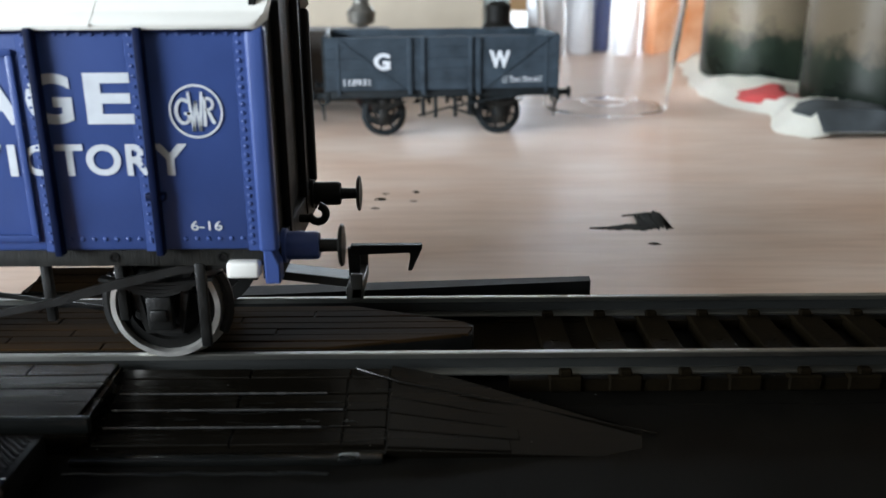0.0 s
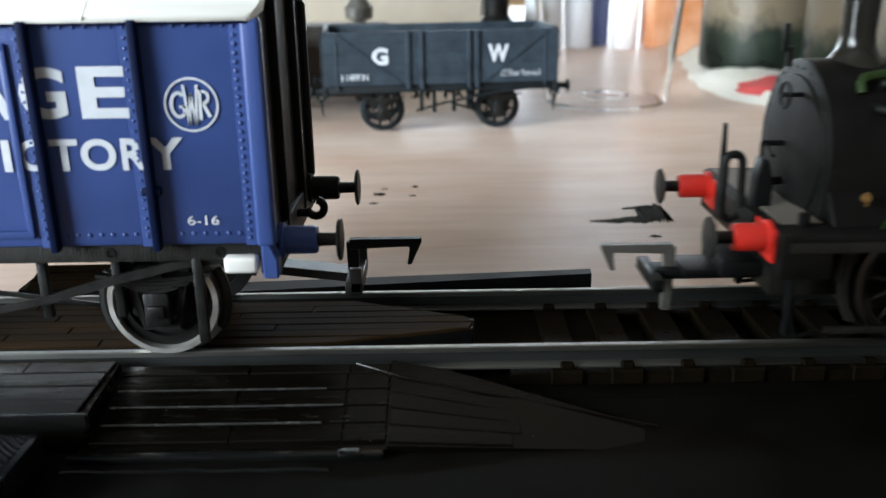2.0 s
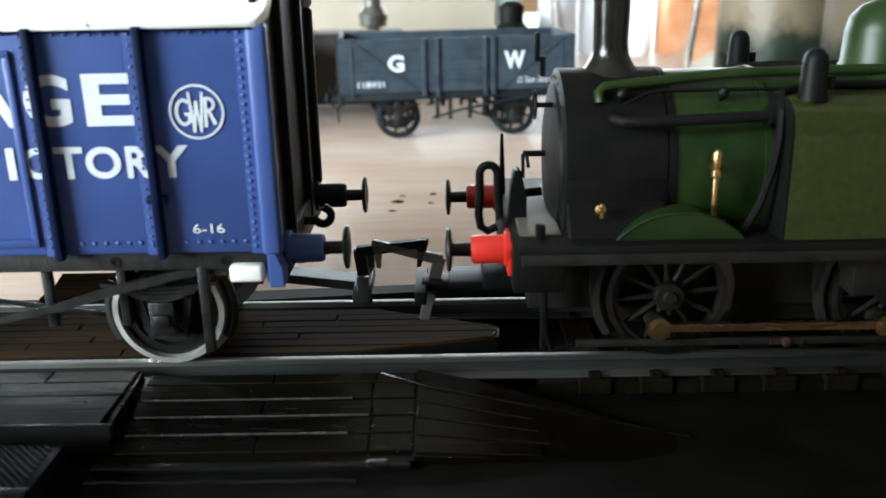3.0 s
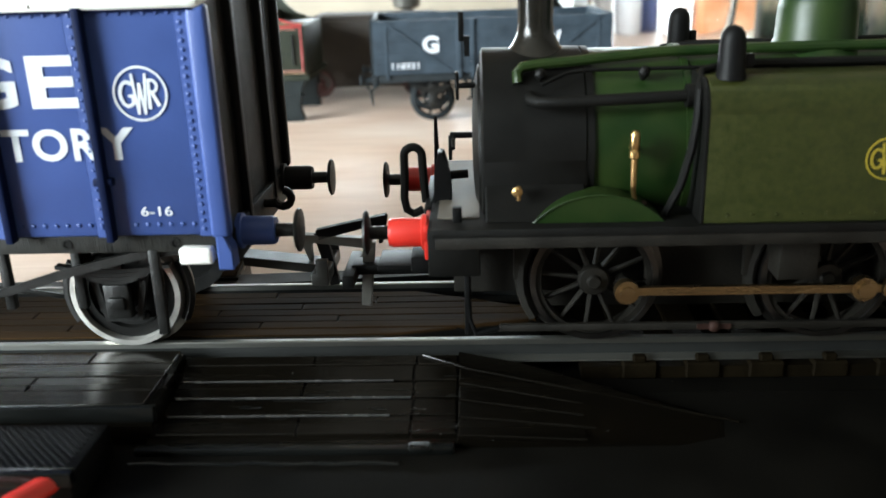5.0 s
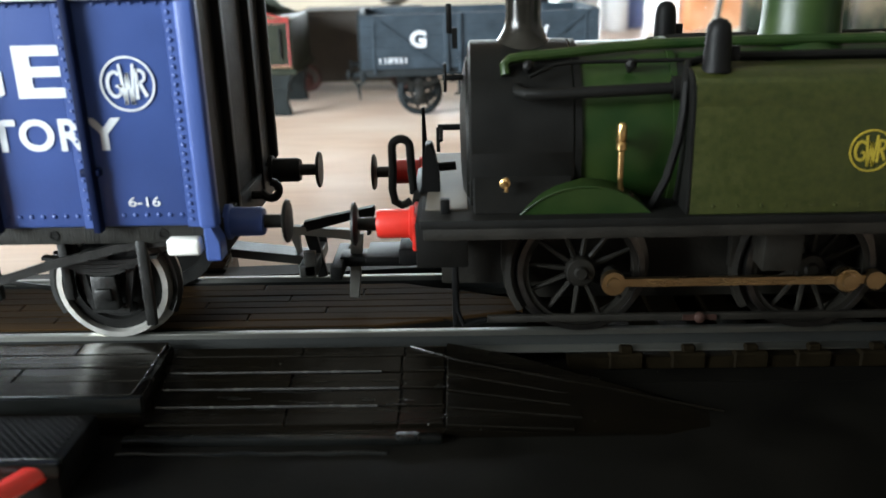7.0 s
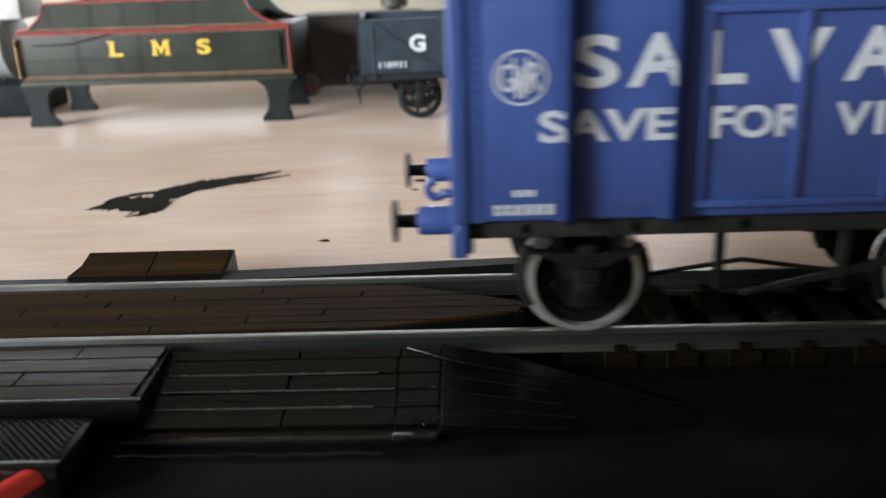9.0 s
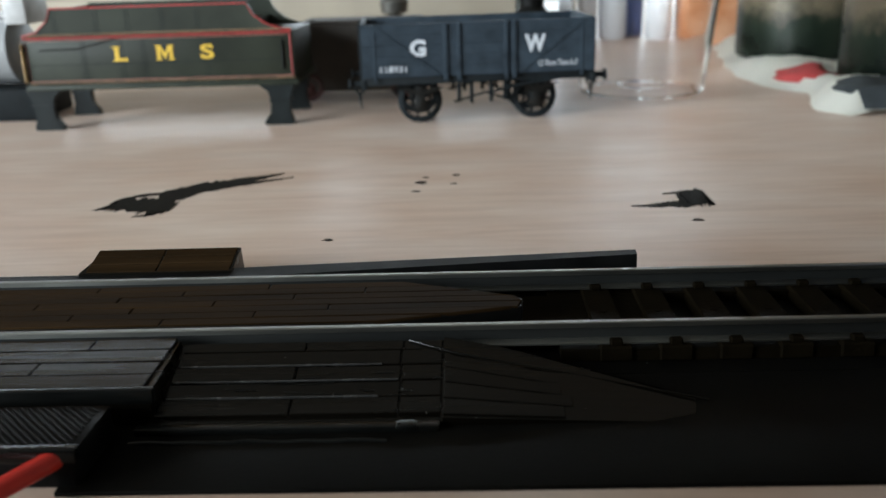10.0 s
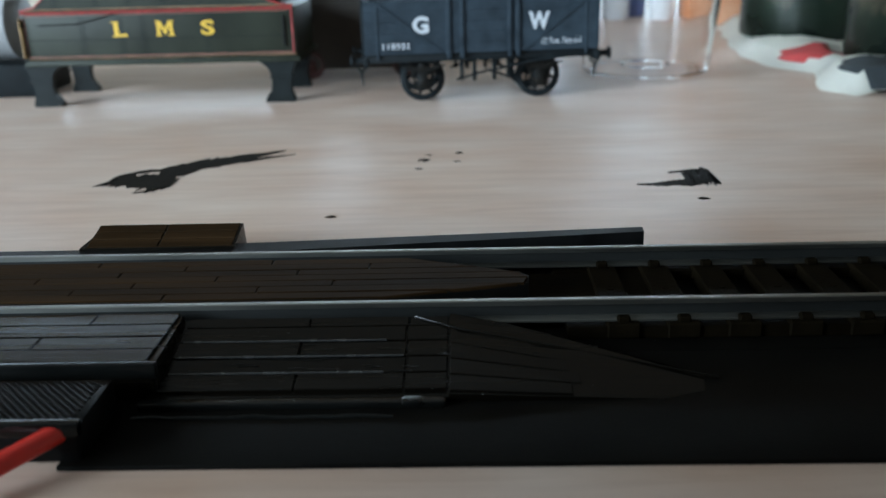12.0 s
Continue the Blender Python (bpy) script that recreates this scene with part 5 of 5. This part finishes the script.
def back_clutter():
    # dark vehicle behind the tender
    d = thing("dark_wagon", "dark brown-black model wagon end with a rusty wheel", "goods wagon", at=(-3.2, 20.4, 0))
    b = bmesh.new()
    bx(b, -2.0, 2.2, -1.3, 1.3, 0.30, 2.45, bev=0.06)
    bx(b, -1.9, 2.1, -1.1, 1.1, 2.43, 2.55, bev=0.05)
    part("body", b, mat("sooty_brown", (0.030, 0.023, 0.017), 0.75, 0, 0.4, 120), d)
    for x in (-1.65, 1.5):
        w = bmesh.new()
        lathe(w, (x, -1.2, 0.45), (0, -1, 0), [(0, 0.45), (0.15, 0.45), (0.16, 0.38), (0.05, 0.3), (0.12, 0.12), (0.2, 0.05)], 24)
        cy(w, (x, -1.2, 0.45), (x, 1.2, 0.45), 0.1, n=8)
        lathe(w, (x, 1.2, 0.45), (0, 1, 0), [(0, 0.45), (0.15, 0.43)], 24)
        part("wheel", w, mat("rusty_wheel", (0.05, 0.016, 0.013), 0.6, 0, 0.4, 300), d)
    # grey boiler shell with white framing
    g = thing("grey_boiler_shell", "unpainted grey model boiler shell on a dark frame", "engine part", at=(-15.0, 18.0, 0))
    b = bmesh.new()
    lathe(b, (-4, 0, 2.1), (1, 0, 0), [(0, 1.0), (0.05, 1.05), (5.2, 1.05), (5.3, 0.9)], 40)
    part("barrel", b, mat("grey_primer", (0.30, 0.31, 0.32), 0.55, 0, 0.15, 80), g, "grey primed barrel")
    f = bmesh.new()
    bx(f, -4, 2.0, -1.3, 1.3, 0.0, 1.0, bev=0.08)
    part("frame", f, GREY_DK, g)
    bars = bmesh.new()
    tube(bars, [(-4, -0.6, 3.5), (0.6, -0.6, 3.35), (1.9, -0.6, 3.0)], 0.10, 8)
    tube(bars, [(-4, -0.5, 3.1), (1.6, -0.5, 2.95)], 0.07, 8)
    bx(bars, 1.2, 1.9, -0.8, 0.8, 2.9, 3.9, bev=0.05)
    part("framing", bars, mat("off_white_frame", (0.5, 0.5, 0.5), 0.5), g)
    # shallow tray behind the wagons
    tr = thing("tray", "long shallow beige tray behind the wagons", "tray", at=(-6.5, 31, 0))
    card = mat("beige_card", (0.38, 0.33, 0.26), 0.8, 0, 0.12, 40)
    part("tray_base", box(-14, 9, -3, 4, 0, 0.45, bev=0.1), card, tr)
    for x0, x1, y0, y1, h in ((-14, 9, -3, -2.7, 3.2), (-14, 9, 3.7, 4, 3.4), (-14, -13.7, -2.7, 3.7, 3.2), (8.7, 9, -2.7, 3.7, 3.2)):
        part("tray_wall", box(x0, x1, y0, y1, 0.4, h, bev=0.08), card, tr)
    # metal fitting
    k = thing("metal_fitting", "small dull metal fitting standing behind the wagon", "hardware", at=(-2.3, 24.0, 0))
    b = bmesh.new()
    lathe(b, (0, 0, 0), (0, 0, 1), [(0, 0.7), (0.3, 0.7), (0.35, 0.25), (2.4, 0.22), (2.5, 0.5), (2.9, 0.55), (3.2, 0.3), (3.6, 0.3)], 20)
    part("stem", b, GREYHOOK, k)
    k2 = thing("black_knob", "small black knob standing behind the wagon", "hardware", at=(2.6, 20.2, 0))
    b = bmesh.new()
    lathe(b, (0, 0, 0), (0, 0, 1), [(0, 0.6), (2.6, 0.55), (2.8, 0.4), (3.3, 0.42), (3.45, 0.2)], 20)
    part("post", b, MATT, k2)
    # clear plastic cup
    c = thing("plastic_cup", "clear ribbed plastic cup standing on the table", "cup", at=(6.2, 19.5, 0))
    b = bmesh.new()
    prof = [(0.0, 1.92), (0.0, 1.98), (0.1, 2.05), (0.35, 2.06), (6.5, 2.75), (6.6, 2.86), (6.75, 2.80), (6.5, 2.70), (0.4, 2.01), (0.1, 1.99), (0.03, 1.92)]
    hoop(b, (0, 0, 0), (0, 0, 1), prof, 120)
    for vert in b.verts:  # shallow flutes
        if 0.3 < vert.co.z < 6.2:
            a = math.atan2(vert.co.y, vert.co.x)
            vert.co.xy *= 1 + 0.003 * math.cos(20 * a)
    cup = part("cup_wall", b, glass("clear_plastic", (1.0, 1.0, 1.0), 0.05, 1.23), c, "clear plastic wall")
    cup.visible_shadow = False
    b = bmesh.new()
    torus(b, (0, 0, 0.03), (0, 0, 1), 1.94, 0.02, 64, 8)
    torus(b, (0, 0, 0.20), (0, 0, 1), 0.75, 0.05, 48, 8)
    foot = part("cup_foot", b, glass("clear_foot", (1.0, 1.0, 1.0), 0.1, 1.15), c)
    foot.visible_shadow = False
    # bottles behind the cup
    for x, y, r, h, col, lab in ((5.6, 33, 0.8, 7, (0.72, 0.74, 0.78), "white plastic bottle behind the cup"), (7.4, 34, 0.75, 8, (0.80, 0.82, 0.86), "white plastic bottle behind the cup"), (8.6, 35, 0.55, 8, (0.10, 0.14, 0.32), "dark blue bottle behind the cup"),
                                 (9.7, 33.5, 0.65, 8, (0.82, 0.82, 0.84), "white plastic bottle behind the cup"), (3.2, 36, 1.0, 6, (0.55, 0.66, 0.68), "pale blue plastic bottle at the back")):
        o = thing("bottle", lab, "bottle", at=(x, y, 0), group="bottles at the back")
        b = bmesh.new()
        lathe(b, (0, 0, 0), (0, 0, 1), [(0, r * 0.9), (0.15, r), (h * 0.72, r), (h * 0.8, r * 0.7), (h * 0.84, r * 0.4), (h, r * 0.4)], 28)
        part("bottle_wall", b, mat("bottle_paint", col, 0.35, 0, 0.08, 60), o)
    ob = thing("orange_box", "orange and red printed carton behind the cup", "box", at=(12.0, 33.4, 0), turn=6)
    b = bmesh.new()
    bx(b, -1.25, 1.25, -0.9, 0.9, 0, 7, bev=0.06)
    part("carton", b, mat("orange_card", (0.62, 0.20, 0.05), 0.6, 0, 0.3, 60, col2=(0.72, 0.42, 0.26)), ob)
    # dark paint jars
    for x, y, r, lab in ((13.3, 25.0, 2.35, "dark green-black glass jar with dusty shoulders"), (15.1, 18.0, 2.85, "dark olive glass jar with a dusty side")):
        j = thing("paint_jar", lab, "jar", at=(x, y, 0.36), group="paint jars")
        b = bmesh.new()
        levels = [(0, r * 0.93), (0.08, r * 0.985), (0.3, r)] + [(0.3 + 4.3 * i / 12, r) for i in range(1, 13)] + [(5.4, r * 0.86), (5.7, r * 0.8), (6.2, r * 0.8)]
        lathe(b, (0, 0, 0), (0, 0, 1), levels, 56)
        part("jar_wall", b, JAR, j, "dark green paint and brown residue on glass")
        b = bmesh.new()
        lathe(b, (0, 0, 0), (0, 0, 1), [(6.2, r * 0.84), (6.25, r * 0.88), (7.4, r * 0.88), (7.5, r * 0.8), (7.55, 0.1)], 40)
        part("lid", b, MATT, j, "black screw lid")
    # crumpled white bag under the jars
    bm = bmesh.new()
    nx, ny = 92, 60
    near_edge = ((0.0, 10.7, 13.7), (0.06, 10.2, 14.6), (0.13, 10.65, 16.2), (0.2, 11.0, 17.7), (0.26, 10.45, 18.8), (0.34, 10.05, 20.2), (0.52, 10.15, 23.0), (0.75, 11.0, 27.5), (1.0, 11.8, 31.6))
    far_edge = (Vector((25, 12.6)), Vector((28, 30)))

    def on_edge(w):
        k = max(i for i in range(len(near_edge) - 1) if near_edge[i][0] <= w)
        (w0, *p), (w1, *q) = near_edge[k], near_edge[k + 1]
        return Vector(p).lerp(Vector(q), (w - w0) / (w1 - w0))
    grid = []
    for i in range(nx + 1):
        col = []
        for jn in range(ny + 1):
            u, w = i / nx, jn / ny
            bend = 0.09 * math.sin(w * 37 + 1) * (1 - u) ** 2
            a = on_edge(w)
            b2 = far_edge[0].lerp(far_edge[1], w)
            p = a.lerp(b2, u)
            e = min(u * 26, 1.0)
            wr = 0.10 * noise.noise((p.x * 0.8, p.y * 0.6, 3.0)) + 0.07 * abs(noise.noise((p.x * 1.9, p.y * 1.4, 8.0)))
            under = min((Vector((13.3, 25.0)) - p).length - 2.3, (Vector((15.1, 18.0)) - p).length - 2.85)
            h = 0.03 + e * (0.30 + wr * (1.0 if under > 0.3 else 0.15))
            if under > 0.3:
                h += 0.26 * math.sin(math.pi * min(u / 0.24, 1.0)) * e
            if w < 0.18:
                h += (0.20 * math.sin(math.pi * (w / 0.18)) ** 0.6) * e if under > 0.1 else 0.0
            if w < 0.03:
                h = 0.03 + 0.1 * e
            col.append(bm.verts.new((p.x + bend, p.y + 0.2 * math.sin(u * 13), max(0.01, h))))
        grid.append(col)
    for i in range(nx):
        for jn in range(ny):
            bm.faces.new((grid[i][jn], grid[i + 1][jn], grid[i + 1][jn + 1], grid[i][jn + 1]))
    spots = {(i, jn): tuple(grid[i][jn].co) for i in range(nx + 1) for jn in range(ny + 1)}
    bmesh.ops.solidify(bm, geom=bm.faces, thickness=-0.02)
    bag = tagged(part("crumpled_bag", bm, mat("white_plastic_bag", (0.80, 0.79, 0.72), 0.45, 0, 0.08, 60, 0.5, 300), angle=80), "crumpled white plastic bag lying under the jars", "bag")
    # printed patches follow the wrinkles of the bag
    for nm, rows, cols, m, lab in (("red_print", range(2, 17), range(13, 19), mat("red_print", (0.40, 0.05, 0.05), 0.5, 0, 0.2, 200), "red printed patch"),
                                   ("dark_print", range(3, 60), range(1, 6), mat("dark_print", (0.03, 0.036, 0.04), 0.5, 0, 0.5, 120), "dark printed patch")):
        b = bmesh.new()
        r0, r1 = rows[0], rows[-1]
        for i in rows:
            for jn in cols:
                if (i in (r0, r1) and jn in (cols[0], cols[-1])):
                    continue
                q = [spots[k] for k in ((i, jn), (i + 1, jn), (i + 1, jn + 1), (i, jn + 1))]
                b.faces.new([b.verts.new((x, y, z + 0.022)) for x, y, z in q])
        bmesh.ops.remove_doubles(b, verts=b.verts, dist=0.0001)
        part(nm, b, m, bag, lab)




def jar_mat():
    """Dark green paint with brown residue that climbs raggedly above it."""
    m = mat("stained_jar_glass", (0.0025, 0.0055, 0.0042), 0.3, 0, 0.4, 55, 0.1, 800, col2=(0.014, 0.020, 0.013), spec=0.22)
    n, l = m.node_tree.nodes, m.node_tree.links
    ramp = next(x for x in n if x.type == "VALTORGB")
    tc = next(x for x in n if x.type == "TEX_COORD")
    xyz = n.new("ShaderNodeSeparateXYZ")
    l.new(tc.outputs["Object"], xyz.inputs[0])
    blot = n.new("ShaderNodeTexNoise")
    blot.inputs["Scale"].default_value, blot.inputs["Detail"].default_value, blot.inputs["Roughness"].default_value = 90, 7, 0.65
    l.new(tc.outputs["Object"], blot.inputs["Vector"])
    rise = n.new("ShaderNodeMath")
    rise.operation = "MULTIPLY_ADD"
    rise.inputs[1].default_value, rise.inputs[2].default_value = 42.0, -0.78
    l.new(xyz.outputs[2], rise.inputs[0])
    both = n.new("ShaderNodeMath")
    both.operation, both.use_clamp = "ADD", True
    l.new(rise.outputs[0], both.inputs[0])
    l.new(blot.outputs[0], both.inputs[1])
    r2 = n.new("ShaderNodeValToRGB")
    r2.color_ramp.elements[0].position, r2.color_ramp.elements[1].position = 0.34, 0.62
    l.new(both.outputs[0], r2.inputs[0])
    mx = n.new("ShaderNodeMix")
    mx.data_type = "RGBA"
    l.new(r2.outputs[0], mx.inputs[0])
    l.new(ramp.outputs[0], mx.inputs[6])
    mx.inputs[7].default_value = (0.075, 0.060, 0.040, 1)
    l.new(mx.outputs[2], n["Principled BSDF"].inputs["Base Color"])
    return m


JAR = jar_mat()

room()
stains()
track()
rerailer()
VAN, VAN_HOOK, VAN_WHEELS = van()
ENGINE, ENGINE_HOOK, ENGINE_WHEELS, ENGINE_RODS = engine()
open_wagon()
tender_body()
back_clutter()


def dust():
    """Fine pale flecks lying on the black ramp and the tray."""
    rnd = random.Random(21)
    bm = bmesh.new()
    for _ in range(16):
        x, y = rnd.uniform(-3.0, 2.8), rnd.uniform(-2.55, -1.08)
        z = 0.40 + (y + 1.02) / 1.42 * 0.25
        if x > 0.05:
            z *= max(0.15, 1 - 0.85 * (x - 0.05) / 2.85)
        z += 0.012
        r = rnd.uniform(0.003, 0.006)
        a = rnd.uniform(0, 3.1)
        q = [(x + r * 1.8 * math.cos(a + k * math.pi / 2) * (1 if k % 2 else 0.5), y + r * 1.8 * math.sin(a + k * math.pi / 2) * (1 if k % 2 else 0.5)) for k in range(4)]
        prism(bm, q, z, z + r * 0.8, "z")
    tagged(part("dust", bm, mat("pale_dust", (0.10, 0.10, 0.095), 0.9)), "fine pale dust flecks on the black plastic ramp", "dust", kind="stuff")


dust()


# ---- movement ----
VAN_X = [(0, -4.42), (2.8, -4.42), (3.0, -4.62), (3.2, -4.86), (3.7, -5.22), (4.3, -5.46), (4.8, -5.54), (5.0, -5.56), (7.4, -5.56), (7.5, -5.53), (7.6, -5.10), (7.7, -4.60), (8.0, -2.95), (8.5, 0.18), (9.0, 3.56), (9.3, 5.61), (9.4, 6.30), (9.5, 6.98), (12.0, 24.2)]
ENGINE_X = [(0, 13.3), (1.0, 8.87), (1.5, 6.68), (2.0, 4.40), (2.3, 3.15), (2.5, 2.50), (3.0, 1.31), (3.2, 1.08), (3.7, 0.58), (4.3, 0.20), (4.8, 0.04), (5.0, 0.0), (7.25, 0.0), (7.4, 0.12), (7.5, 0.30), (7.6, 0.72), (7.7, 1.20), (8.0, 2.85), (8.5, 5.98), (9.0, 9.36), (9.3, 11.41), (9.4, 12.10), (9.5, 12.78), (12.0, 30.0)]
VAN_HOOK_TILT = [(0, 0), (2.75, 0), (2.95, 6), (3.2, 2), (4.4, 9), (5.0, 12), (7.3, 12), (7.5, 23), (7.7, 22), (8.3, 13), (12, 12)]
ENGINE_HOOK_TILT = [(0, 0), (2.75, 0), (2.95, 14), (3.2, 15), (4.4, 8), (5.0, 5), (7.3, 5), (7.6, 4), (12, 4)]


def along(keys, t):
    """A smooth, never overshooting value between the keys."""
    n = len(keys)
    k = max(i for i in range(n - 1) if keys[i][0] <= t or i == 0)
    def slope(i):
        if i <= 0 or i >= n - 1:
            j = min(max(i, 0), n - 2) if i <= 0 else n - 2
            return (keys[j + 1][1] - keys[j][1]) / (keys[j + 1][0] - keys[j][0])
        a = (keys[i][1] - keys[i - 1][1]) / (keys[i][0] - keys[i - 1][0])
        b = (keys[i + 1][1] - keys[i][1]) / (keys[i + 1][0] - keys[i][0])
        return 0.0 if a * b <= 0 else 2 * a * b / (a + b)
    (t0, v0), (t1, v1) = keys[k], keys[k + 1]
    h = t1 - t0
    s = min(max((t - t0) / h, 0), 1)
    return (2 * s**3 - 3 * s**2 + 1) * v0 + (s**3 - 2 * s**2 + s) * h * slope(k) + (-2 * s**3 + 3 * s**2) * v1 + (s**3 - s**2) * h * slope(k + 1)


def motions():
    times = [i / 10 for i in range(121)]
    walk(VAN, [(t, pose(along(VAN_X, t) * CM, 0, 0)) for t in times])
    walk(ENGINE, [(t, pose(along(ENGINE_X, t) * CM, 0, 0)) for t in times])
    walk(VAN_HOOK, [(t, pose(3.94 * CM, 0, 1.44 * CM, 0, -along(VAN_HOOK_TILT, t), 0)) for t in times])
    walk(ENGINE_HOOK, [(t, pose(-0.98 * CM, 0, 1.32 * CM, 0, along(ENGINE_HOOK_TILT, t), 0)) for t in times])
    for wheel, x in zip(VAN_WHEELS, (1.94, -1.94)):
        walk(wheel, [(t, pose(x * CM, 0, 1.13 * CM, 0, math.degrees((along(VAN_X, t) + 4.42) / 0.63), 0)) for t in times])
    for wheel, x in zip(ENGINE_WHEELS, (1.52, 3.98, 6.44)):
        walk(wheel, [(t, pose(x * CM, 0, 1.20 * CM, 0, math.degrees(along(ENGINE_X, t) / 0.70), 0)) for t in times])
    for rod, y in zip(ENGINE_RODS, (-1.14, 1.14)):
        rows = []
        for t in times:
            a = radians(-10) - along(ENGINE_X, t) / 0.70
            rows.append((t, pose((3.98 + 0.325 * math.cos(a)) * CM, y * CM, (1.20 + 0.325 * math.sin(a)) * CM)))
        walk(rod, rows)


motions()
